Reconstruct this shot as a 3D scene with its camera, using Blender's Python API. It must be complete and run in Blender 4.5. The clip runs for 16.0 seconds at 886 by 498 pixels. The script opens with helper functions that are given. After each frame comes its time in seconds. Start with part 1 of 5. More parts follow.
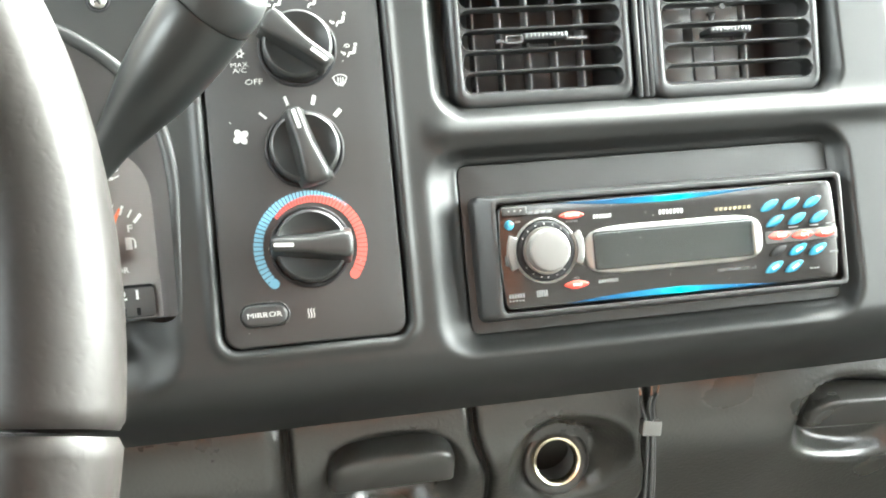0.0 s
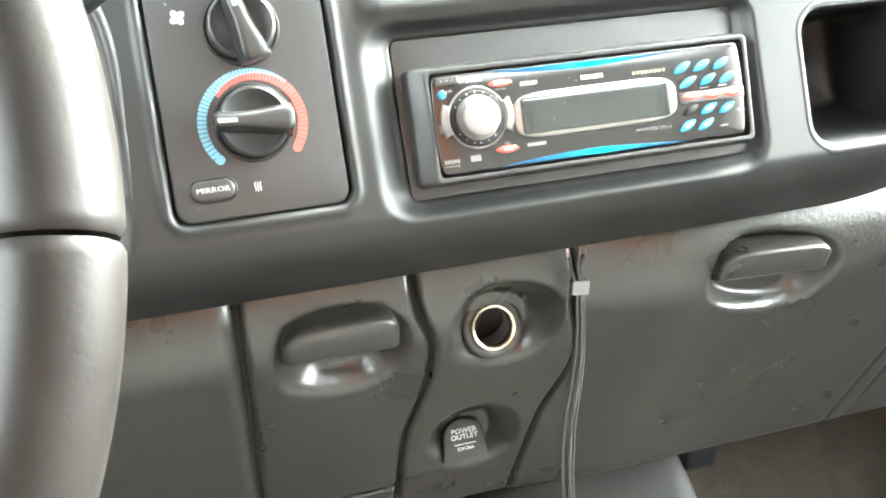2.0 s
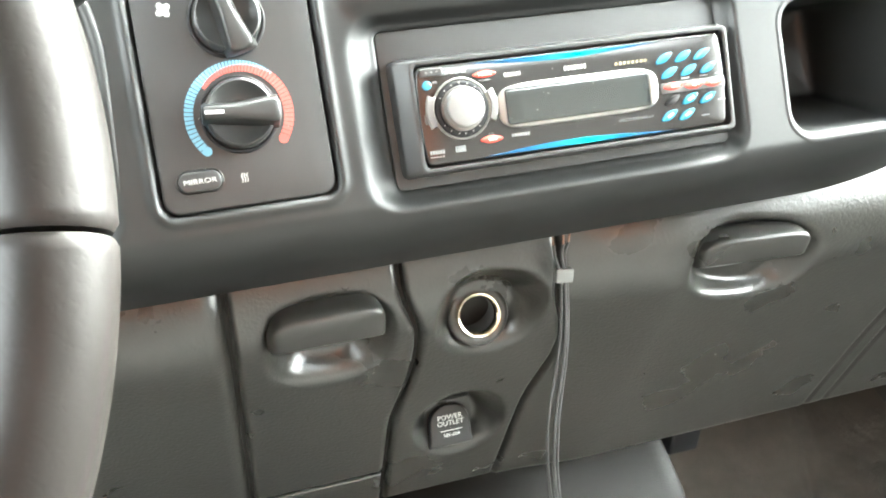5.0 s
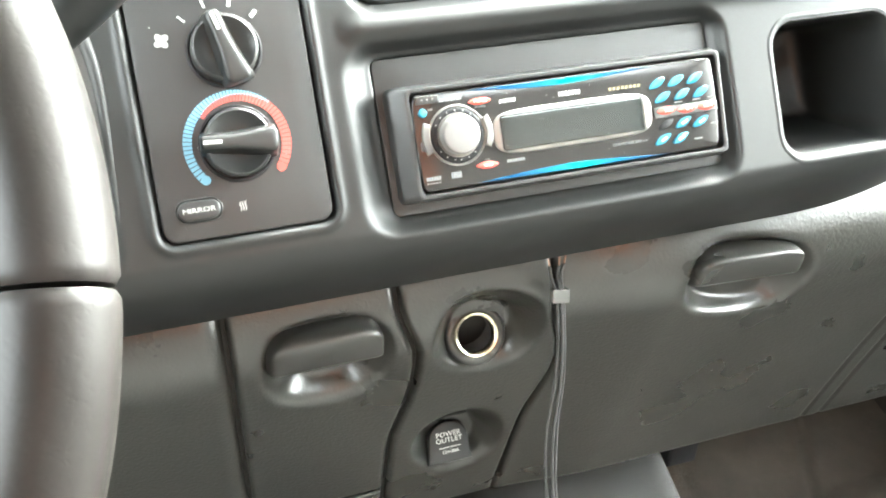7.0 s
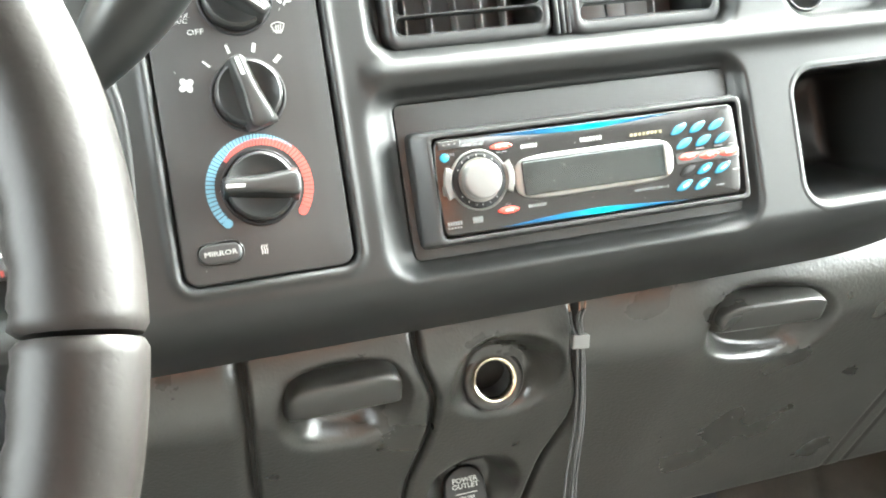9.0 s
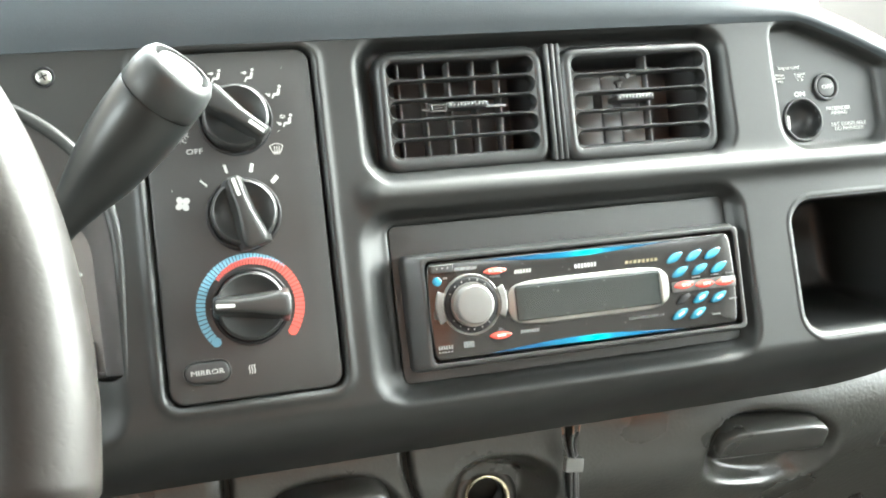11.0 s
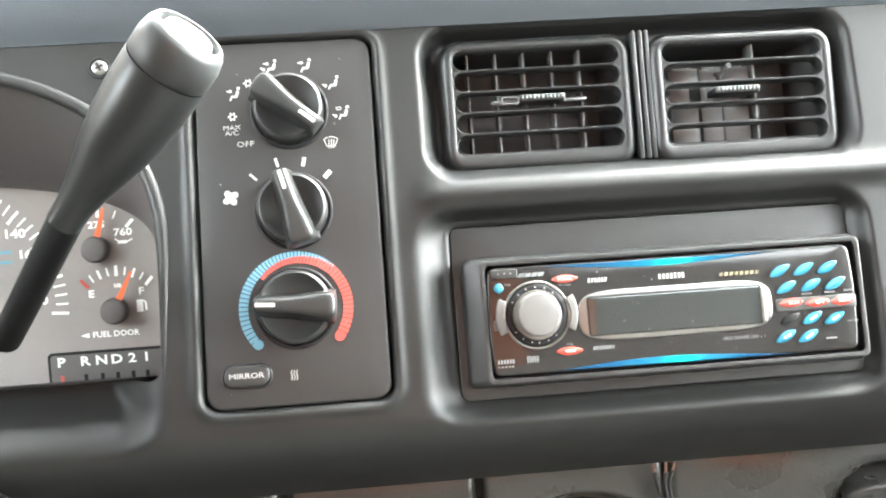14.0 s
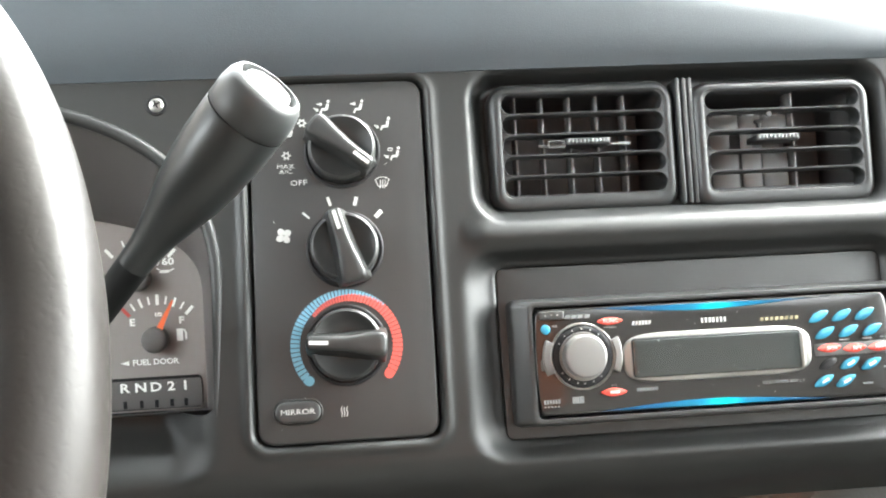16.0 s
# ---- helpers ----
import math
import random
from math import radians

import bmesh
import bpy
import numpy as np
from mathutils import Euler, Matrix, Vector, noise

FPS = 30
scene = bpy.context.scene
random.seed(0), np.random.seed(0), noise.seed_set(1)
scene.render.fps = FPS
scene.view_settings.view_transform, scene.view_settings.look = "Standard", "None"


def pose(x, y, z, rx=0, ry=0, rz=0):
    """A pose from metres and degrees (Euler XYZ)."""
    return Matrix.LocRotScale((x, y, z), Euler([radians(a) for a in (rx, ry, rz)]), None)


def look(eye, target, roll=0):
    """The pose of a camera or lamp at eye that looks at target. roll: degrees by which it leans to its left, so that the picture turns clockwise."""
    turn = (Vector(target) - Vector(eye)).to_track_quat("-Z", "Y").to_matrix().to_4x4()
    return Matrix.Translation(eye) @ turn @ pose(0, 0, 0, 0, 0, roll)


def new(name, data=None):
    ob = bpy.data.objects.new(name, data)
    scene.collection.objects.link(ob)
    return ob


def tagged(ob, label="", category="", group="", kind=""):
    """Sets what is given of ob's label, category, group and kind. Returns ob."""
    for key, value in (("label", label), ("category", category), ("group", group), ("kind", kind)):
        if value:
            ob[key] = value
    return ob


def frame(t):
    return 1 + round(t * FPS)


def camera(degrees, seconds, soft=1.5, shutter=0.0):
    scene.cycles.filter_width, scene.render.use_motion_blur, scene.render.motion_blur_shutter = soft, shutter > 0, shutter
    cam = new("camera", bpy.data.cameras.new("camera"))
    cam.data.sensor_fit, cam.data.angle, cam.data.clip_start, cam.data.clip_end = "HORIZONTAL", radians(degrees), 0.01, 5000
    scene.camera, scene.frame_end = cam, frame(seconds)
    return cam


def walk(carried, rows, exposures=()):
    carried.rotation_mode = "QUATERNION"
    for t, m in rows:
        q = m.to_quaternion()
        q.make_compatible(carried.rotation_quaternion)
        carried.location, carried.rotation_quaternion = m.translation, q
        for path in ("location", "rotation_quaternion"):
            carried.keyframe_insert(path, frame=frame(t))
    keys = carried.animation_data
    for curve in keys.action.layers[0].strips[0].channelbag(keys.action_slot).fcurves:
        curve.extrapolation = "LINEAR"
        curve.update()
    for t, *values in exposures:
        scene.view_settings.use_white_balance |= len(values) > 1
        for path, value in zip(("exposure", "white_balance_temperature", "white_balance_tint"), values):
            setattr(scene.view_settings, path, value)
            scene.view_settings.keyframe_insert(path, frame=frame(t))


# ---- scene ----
cam = camera(51.1, 16.0, 2.0)
PATH = [
    (0, (-0.2, -0.45, 1.282), (0.136, 1.496, 0.969), -3.5),
    (0.5, (-0.203, -0.469, 1.28), (0.172, 1.468, 0.951), -3.9),
    (1, (-0.205, -0.481, 1.277), (0.266, 1.428, 0.911), -4.3),
    (1.5, (-0.212, -0.482, 1.27), (0.246, 1.403, 0.783), -4.9),
    (2, (-0.218, -0.479, 1.262), (0.262, 1.397, 0.765), -5.6),
    (2.5, (-0.223, -0.479, 1.262), (0.251, 1.38, 0.696), -6.5),
    (3, (-0.224, -0.478, 1.264), (0.261, 1.369, 0.667), -6.7),
    (3.5, (-0.229, -0.488, 1.282), (0.281, 1.358, 0.706), -5.8),
    (4, (-0.231, -0.485, 1.284), (0.278, 1.367, 0.727), -5.4),
    (4.2, (-0.227, -0.487, 1.279), (0.28, 1.37, 0.736), -5.5),
    (6.3, (-0.217, -0.479, 1.261), (0.291, 1.382, 0.736), -5.9),
    (6.5, (-0.218, -0.483, 1.27), (0.291, 1.376, 0.736), -6.1),
    (7, (-0.218, -0.487, 1.277), (0.293, 1.376, 0.759), -6.0),
    (7.5, (-0.218, -0.485, 1.275), (0.288, 1.379, 0.756), -5.9),
    (8, (-0.219, -0.487, 1.281), (0.286, 1.38, 0.772), -5.7),
    (8.2, (-0.219, -0.487, 1.281), (0.276, 1.382, 0.786), -5.6),
    (10.3, (-0.227, -0.476, 1.275), (0.303, 1.419, 0.919), -5.0),
    (10.5, (-0.222, -0.477, 1.293), (0.3, 1.42, 0.932), -4.2),
    (11, (-0.206, -0.481, 1.301), (0.284, 1.441, 1.042), -3.9),
    (11.5, (-0.2, -0.48, 1.304), (0.172, 1.478, 1.132), -3.9),
    (12, (-0.203, -0.479, 1.314), (0.112, 1.488, 1.14), -3.6),
    (12.5, (-0.208, -0.474, 1.321), (0.08, 1.498, 1.159), -3.1),
    (13, (-0.201, -0.466, 1.316), (0.046, 1.512, 1.151), -2.9),
    (13.5, (-0.163, -0.455, 1.282), (0.023, 1.529, 1.116), -3.5),
    (14, (-0.147, -0.448, 1.27), (0.0, 1.542, 1.136), -3.6),
    (14.5, (-0.144, -0.446, 1.267), (0.005, 1.545, 1.163), -3.4),
    (15, (-0.146, -0.45, 1.269), (0.012, 1.541, 1.161), -3.2),
    (15.5, (-0.157, -0.457, 1.274), (0.011, 1.533, 1.163), -3.0),
    (16, (-0.177, -0.454, 1.287), (-0.004, 1.535, 1.175), -2.5),
]
EXPOSURES = [(t, e, 6350, tint) for t, e, tint in ((0, 6.15, -1), (1, 6.68, 0), (3, 6.72, 0), (4, 6.65, 0), (6.5, 6.72, 0), (7.5, 6.5, 0), (8, 6.5, 0), (10.5, 6.1, -1), (11, 5.8, -2), (11.5, 4.95, -2), (12, 4.33, -1), (12.5, 4.08, -1), (13, 4.15, -1), (13.5, 4.75, 0), (14, 6.05, 4), (14.5, 6.3, 5), (15.5, 6.2, 5), (16, 5.6, 4))]
walk(cam, [(t, look(eye, target, roll)) for t, eye, target, roll in PATH], EXPOSURES)

# ---- world and daylight ----
world = bpy.data.worlds.new("overcast_sky")
scene.world = world
world.use_nodes = True
wn, wl = world.node_tree.nodes, world.node_tree.links
wn.clear()
sky = wn.new("ShaderNodeTexSky")
sky.sky_type = "NISHITA"
sky.sun_disc = False
sky.sun_elevation, sky.sun_rotation = radians(43), radians(72)
sky.air_density, sky.dust_density, sky.ozone_density = 1.0, 5.0, 1.0
hsv = wn.new("ShaderNodeHueSaturation")
hsv.inputs["Saturation"].default_value = 0.12
wbg = wn.new("ShaderNodeBackground")
wbg.inputs["Strength"].default_value = 0.15
wout = wn.new("ShaderNodeOutputWorld")
wl.new(sky.outputs[0], hsv.inputs["Color"])
wl.new(hsv.outputs[0], wbg.inputs["Color"])
wl.new(wbg.outputs[0], wout.inputs["Surface"])
sun = new("sun", bpy.data.lights.new("sun", "SUN"))
sun.data.energy, sun.data.angle, sun.data.color = 1.1, radians(35), (1.0, 0.97, 0.92)
sun.matrix_world = look((4.5, 1.5, 5.7), (0, 0, 1.2))
scene.view_settings.exposure = 4.9


# ---- materials ----
def mat(name, color, rough=0.5, metal=0.0, bump=(), vary=0.12, vary_scale=14.0, spec=0.5, coat=0.0, emit=None):
    """A plastic, cloth or metal. bump: rows of (kind, scale, strength, distance)."""
    m = bpy.data.materials.new(name)
    m.use_nodes = True
    n, l = m.node_tree.nodes, m.node_tree.links
    b = n["Principled BSDF"]
    tc = n.new("ShaderNodeTexCoord")
    big = n.new("ShaderNodeTexNoise")
    big.inputs["Scale"].default_value, big.inputs["Detail"].default_value = vary_scale, 6
    l.new(tc.outputs["Object"], big.inputs["Vector"])
    fine = n.new("ShaderNodeTexNoise")
    fine.inputs["Scale"].default_value, fine.inputs["Detail"].default_value = vary_scale * 16, 3
    l.new(tc.outputs["Object"], fine.inputs["Vector"])
    add = n.new("ShaderNodeMath")
    add.operation = "MULTIPLY_ADD"
    add.inputs[1].default_value = 0.2
    l.new(fine.outputs[0], add.inputs[0])
    l.new(big.outputs[0], add.inputs[2])
    ramp = n.new("ShaderNodeMapRange")
    ramp.inputs["From Min"].default_value, ramp.inputs["From Max"].default_value = 0.3, 0.9
    ramp.inputs["To Min"].default_value, ramp.inputs["To Max"].default_value = 1 - vary, 1 + vary
    l.new(add.outputs[0], ramp.inputs["Value"])
    mul = n.new("ShaderNodeVectorMath")
    mul.operation = "SCALE"
    mul.inputs[0].default_value = color
    l.new(ramp.outputs[0], mul.inputs["Scale"])
    l.new(mul.outputs[0], b.inputs["Base Color"])
    rr = n.new("ShaderNodeMapRange")
    rr.inputs["From Min"].default_value, rr.inputs["From Max"].default_value = 0.25, 0.75
    rr.inputs["To Min"].default_value, rr.inputs["To Max"].default_value = max(0.02, rough - 0.05), min(1, rough + 0.07)
    l.new(big.outputs[0], rr.inputs["Value"])
    l.new(rr.outputs[0], b.inputs["Roughness"])
    b.inputs["Metallic"].default_value = metal
    b.inputs["Specular IOR Level"].default_value = spec
    b.inputs["Coat Weight"].default_value = coat
    last = None
    for kind, scale, strength, distance in bump:
        if kind == "cells":
            tex = n.new("ShaderNodeTexVoronoi")
            tex.feature = "SMOOTH_F1"
            tex.inputs["Scale"].default_value = scale
            warp = n.new("ShaderNodeTexNoise")
            warp.inputs["Scale"].default_value = scale * 0.45
            l.new(tc.outputs["Object"], warp.inputs["Vector"])
            mixv = n.new("ShaderNodeVectorMath")
            mixv.operation = "MULTIPLY_ADD"
            mixv.inputs[1].default_value = (2.0 / scale,) * 3
            l.new(warp.outputs["Color"], mixv.inputs[0])
            l.new(tc.outputs["Object"], mixv.inputs[2])
            l.new(mixv.outputs[0], tex.inputs["Vector"])
        else:
            tex = n.new("ShaderNodeTexNoise")
            tex.inputs["Scale"].default_value, tex.inputs["Detail"].default_value = scale, 4
            l.new(tc.outputs["Object"], tex.inputs["Vector"])
        bp = n.new("ShaderNodeBump")
        bp.inputs["Strength"].default_value, bp.inputs["Distance"].default_value = strength, distance
        l.new(tex.outputs[0], bp.inputs["Height"])
        if last:
            l.new(last.outputs[0], bp.inputs["Normal"])
        last = bp
    if last:
        l.new(last.outputs[0], b.inputs["Normal"])
    if emit:
        b.inputs["Emission Color"].default_value = (*emit[0], 1)
        b.inputs["Emission Strength"].default_value = emit[1]
    return m


M_BEZEL = mat("bezel_plastic", (0.0098, 0.0103, 0.0100), 0.45, bump=(("noise", 1500, 0.08, 0.0003),), vary=0.10, spec=0.38)
M_PAD = mat("pad_vinyl", (0.0235, 0.031, 0.0365), 0.55, bump=(("noise", 1400, 0.3, 0.0004),), vary=0.15)
M_LOWER = mat("grained_vinyl", (0.0240, 0.0238, 0.0212), 0.29, bump=(("cells", 440, 0.19, 0.0010),), vary=0.12, spec=0.6)
M_HANDLE = mat("smooth_vinyl", (0.024, 0.0235, 0.0215), 0.30, bump=(("noise", 1200, 0.08, 0.0003),), vary=0.12)
M_PLATE = mat("control_plate", (0.0165, 0.0163, 0.0158), 0.48, vary=0.08)
M_KNOB = mat("knob_plastic", (0.0145, 0.0150, 0.0148), 0.40, vary=0.08, spec=0.38)
M_BLACK = mat("black_plastic", (0.008, 0.008, 0.009), 0.5, vary=0.1, spec=0.25)
M_BLANK = mat("blanking_plate", (0.0125, 0.0125, 0.0118), 0.46, bump=(("noise", 2600, 0.5, 0.0003),), vary=0.12, vary_scale=40)
M_SHAFT = mat("black_shaft", (0.0065, 0.007, 0.007), 0.5, vary=0.1, spec=0.15)
M_GAP = mat("dark_gap", (0.020, 0.020, 0.019), 0.8, vary=0.1, spec=0.1)
M_VENT = mat("vent_plastic", (0.0165, 0.0172, 0.0175), 0.40, vary=0.08, spec=0.40)
M_VANE = mat("vent_vane_plastic", (0.15, 0.156, 0.158), 0.5, vary=0.1)
M_VANE_DARK = mat("dark_vane_plastic", (0.11, 0.113, 0.114), 0.5, vary=0.1)
M_DUCT = mat("duct_plastic", (0.06, 0.062, 0.063), 0.6, vary=0.1)
M_WHITE = mat("white_print", (0.40, 0.40, 0.39), 0.5, vary=0.06, vary_scale=80)
M_BLUE = mat("blue_print", (0.125, 0.285, 0.385), 0.5, vary=0.06, vary_scale=80)
M_RED = mat("red_print", (0.45, 0.070, 0.056), 0.5, vary=0.06, vary_scale=80)
M_WHEEL = mat("wheel_leather", (0.0105, 0.0094, 0.0087), 0.40, bump=(("noise", 45, 0.022, 0.0018), ("noise", 210, 0.015, 0.0012), ("cells", 420, 0.18, 0.0005)), vary=0.30, vary_scale=30, spec=0.115)
# Same leather as the rim, lightened to carry the window light on the spoke.
M_SPOKE_LIT = mat("spoke_leather_lit", (0.115, 0.100, 0.090), 0.40, bump=(("noise", 150, 0.50, 0.0022), ("cells", 700, 0.14, 0.0005)), vary=0.3, vary_scale=30, spec=0.35)
M_HOOD = mat("hood_plastic", (0.062, 0.057, 0.055), 0.5, vary=0.1)
M_LEVER = mat("lever_plastic", (0.0115, 0.0125, 0.0124), 0.34, vary=0.08, spec=0.33)
M_CAP = mat("cap_plastic", (0.022, 0.0235, 0.0235), 0.40, vary=0.06, spec=0.35)
M_BUTTON = mat("satin_cap", (0.34, 0.345, 0.345), 0.32, metal=0.6, vary=0.05)
M_BRASS = mat("plated_ring", (0.82, 0.74, 0.58), 0.22, metal=1.0, vary=0.08)
M_STEEL = mat("dull_steel", (0.26, 0.26, 0.25), 0.38, metal=1.0, vary=0.1, vary_scale=200)
M_CARPET = mat("carpet", (0.085, 0.071, 0.057), 0.95, bump=(("noise", 900, 0.9, 0.003), ("noise", 90, 0.4, 0.006)), vary=0.28, vary_scale=22)
M_COVER = mat("cover_vinyl", (0.016, 0.0153, 0.0142), 0.55, bump=(("cells", 700, 0.25, 0.0006),), vary=0.12, spec=0.18)
M_WARM_REFLECTOR = mat("warm_reflector", (0.24, 0.085, 0.040), 0.85, bump=(("noise", 500, 0.5, 0.002),), vary=0.15)
M_REAR = mat("dark_cloth", (0.105, 0.095, 0.086), 0.85, bump=(("noise", 500, 0.5, 0.002),), vary=0.15)
M_TRIM = mat("cab_trim", (0.055, 0.047, 0.041), 0.75, vary=0.12)
M_FLOOR = mat("cab_floor", (0.05, 0.048, 0.045), 0.9, vary=0.2)
M_ROOF = mat("headliner", (0.58, 0.57, 0.54), 0.9, bump=(("noise", 700, 0.4, 0.001),), vary=0.1)
M_FACE = mat("stereo_gloss_black", (0.014, 0.013, 0.0125), 0.18, vary=0.1)
M_STEREO = mat("stereo_trim", (0.020, 0.0205, 0.0205), 0.36, vary=0.06)
M_SILVER = mat("silver_paint", (0.145, 0.143, 0.138), 0.40, metal=0.35, vary=0.06, vary_scale=60)
M_FRAME = mat("plated_frame", (0.24, 0.232, 0.22), 0.32, metal=0.9, vary=0.06, vary_scale=60)
M_BAND = mat("band_paint", (0.060, 0.059, 0.057), 0.35, vary=0.06)
M_LCD = mat("lcd_glass", (0.017, 0.020, 0.0195), 0.12, vary=0.2, coat=0.5)
M_KEYBLUE = mat("blue_key", (0.018, 0.15, 0.235), 0.22, vary=0.08, coat=0.5, emit=((0.03, 0.35, 0.5), 0.002))
M_KEYRED = mat("red_key", (0.50, 0.05, 0.035), 0.25, vary=0.08, coat=0.5, emit=((0.5, 0.05, 0.03), 0.001))
M_DIAL = mat("dial_print", (0.88, 0.88, 0.86), 0.5, vary=0.04, vary_scale=80)
M_GAUGE = mat("gauge_face", (0.25, 0.228, 0.218), 0.6, vary=0.08)
M_HUB = mat("hub_plastic", (0.10, 0.094, 0.09), 0.55, vary=0.08)
M_ORANGE = mat("orange_needle", (0.85, 0.16, 0.05), 0.5, vary=0.05)
M_WIRE = mat("grey_wire", (0.035, 0.035, 0.035), 0.35, vary=0.1, vary_scale=90)
M_COPPER = mat("copper_strand", (0.22, 0.13, 0.09), 0.45, metal=0.6, vary=0.15, vary_scale=300)
M_TIE = mat("grey_clip", (0.095, 0.095, 0.09), 0.45, vary=0.08)
M_GROUND = mat("asphalt", (0.10, 0.10, 0.098), 0.9, vary=0.12, vary_scale=0.4)
M_BARK = mat("bark", (0.19, 0.15, 0.11), 0.9, bump=(("noise", 30, 0.8, 0.02),), vary=0.35, vary_scale=6)
M_TWIG = mat("twig", (0.20, 0.16, 0.11), 0.9, vary=0.3)
M_PAPER = mat("paper", (0.78, 0.78, 0.76), 0.7, vary=0.05)
M_PRINT = mat("grey_print", (0.35, 0.35, 0.35), 0.6, vary=0.05)


# ---- mesh helpers ----
def thing(name, place, label, category, group="", kind=""):
    ob = new(name)
    ob.empty_display_size = 0.02
    ob.location = place
    bpy.context.view_layer.update()
    return tagged(ob, label, category, group, kind)


def mesh_of(name, verts, faces, material, smooth=True):
    me = bpy.data.meshes.new(name)
    me.from_pydata([tuple(v) for v in verts], [], faces)
    me.materials.append(material)
    me.validate()
    bm = bmesh.new()
    bm.from_mesh(me)
    bmesh.ops.recalc_face_normals(bm, faces=bm.faces)
    bm.to_mesh(me)
    bm.free()
    if smooth:
        me.shade_smooth()
        me.set_sharp_from_angle(angle=radians(50))
    me.update()
    return me


def part(name, geo, material, parent=None, label="", m=None, smooth=True):
    """One mesh object from (verts, faces), moved by m, under parent."""
    verts, faces = geo
    if m is not None:
        verts = [m @ Vector(v) for v in verts]
    ob = new(name, mesh_of(name, verts, faces, material, smooth))
    if parent is not None:
        ob.parent = parent
        if parent.data is None:
            ob.matrix_parent_inverse = Matrix.Translation(parent.location).inverted()
    if label:
        ob["label"] = label
    return ob


def face_at(x, y, z, lean=0.0, turn=0.0):
    """A frame on the dashboard: local x to the right, y up, z towards the seats. lean: degrees by which the top leans forward."""
    return pose(x, y, z, 90 - lean, 0, 0) @ pose(0, 0, 0, 0, 0, turn)


def join(*geos):
    verts, faces = [], []
    for v, f in geos:
        k = len(verts)
        verts += [tuple(p) for p in v]
        faces += [tuple(i + k for i in q) for q in f]
    return verts, faces


def moved(geo, m):
    return [m @ Vector(v) for v in geo[0]], geo[1]


def loft(rings, cap_start=False, cap_end=False, closed=True):
    n = len(rings[0])
    verts = [tuple(p) for r in rings for p in r]
    faces = []
    for a in range(len(rings) - 1):
        for i in range(n if closed else n - 1):
            j = (i + 1) % n
            faces.append((a * n + i, a * n + j, (a + 1) * n + j, (a + 1) * n + i))
    if cap_start:
        faces.append(tuple(range(n))[::-1])
    if cap_end:
        faces.append(tuple((len(rings) - 1) * n + i for i in range(n)))
    return verts, faces


def rrect(w, h, r, n=6, cx=0.0, cy=0.0):
    """The outline of a rounded rectangle."""
    r = min(r, w / 2 - 1e-5, h / 2 - 1e-5)
    out = []
    for sx, sy, a0 in ((1, 1, 0), (-1, 1, 90), (-1, -1, 180), (1, -1, 270)):
        for i in range(n + 1):
            a = radians(a0 + 90 * i / n)
            out.append((cx + sx * (w / 2 - r) + r * math.cos(a), cy + sy * (h / 2 - r) + r * math.sin(a)))
    return out


def circle(r, n=32, cx=0.0, cy=0.0, ry=None):
    ry = r if ry is None else ry
    return [(cx + r * math.cos(2 * math.pi * i / n), cy + ry * math.sin(2 * math.pi * i / n)) for i in range(n)]


def grown(outline, d):
    """The outline moved outward by d (inward where negative), along its normals."""
    n, out = len(outline), []
    for i in range(n):
        (x0, y0), (x1, y1), (x, y) = outline[i - 1], outline[(i + 1) % n], outline[i]
        tx, ty = x1 - x0, y1 - y0
        k = math.hypot(tx, ty) or 1
        out.append((x + d * ty / k, y - d * tx / k))
    return out


def flat(outline, z):
    return [(x, y, z) for x, y in outline]


def pillow(outline, h, r=0.001, dome=0.0, base=0.0):
    """A slab of height h on the outline, with a rounded upper edge and a slightly domed top."""
    cx, cy = sum(p[0] for p in outline) / len(outline), sum(p[1] for p in outline) / len(outline)
    rings = [flat(outline, base), flat(outline, h - r)]
    for a in (30, 60, 90):
        rings.append(flat(grown(outline, -r * (1 - math.cos(radians(a)))), h - r + r * math.sin(radians(a))))
    top = grown(outline, -r)
    for s in (0.75, 0.45, 0.15):
        rings.append([(cx + (x - cx) * s, cy + (y - cy) * s, h + dome * (1 - s * s)) for x, y in top])
    return loft(rings, False, True)


def washer(outer, inner, z0, z1, r=0.0006):
    """A ring plate between two outlines of equal count, from z0 up to z1, with rounded upper edges."""
    rings = [flat(outer, z0), flat(outer, z1 - r), flat(grown(outer, -r), z1), flat(grown(inner, r), z1), flat(inner, z1 - r), flat(inner, z0)]
    return loft(rings)


def revolve(profile, n=32):
    """profile: rows of (radius, height) from the outside in."""
    return loft([[(r * math.cos(2 * math.pi * i / n), r * math.sin(2 * math.pi * i / n), h) for i in range(n)] for r, h in profile], False, profile[-1][0] < 5e-4)


def box(x0, x1, y0, y1, z0, z1, r=0.0):
    w, h = x1 - x0, y1 - y0
    o = rrect(w, h, max(r, 1e-5), 3, (x0 + x1) / 2, (y0 + y1) / 2) if r else [(x1, y1), (x0, y1), (x0, y0), (x1, y0)]
    if not r:
        return loft([flat(o, z0), flat(o, z1)], True, True)
    g = grown(o, -r * 0.3)
    return loft([flat(g, z0), flat(o, z0 + r * 0.3), flat(o, z1 - r * 0.3), flat(g, z1)], True, True)


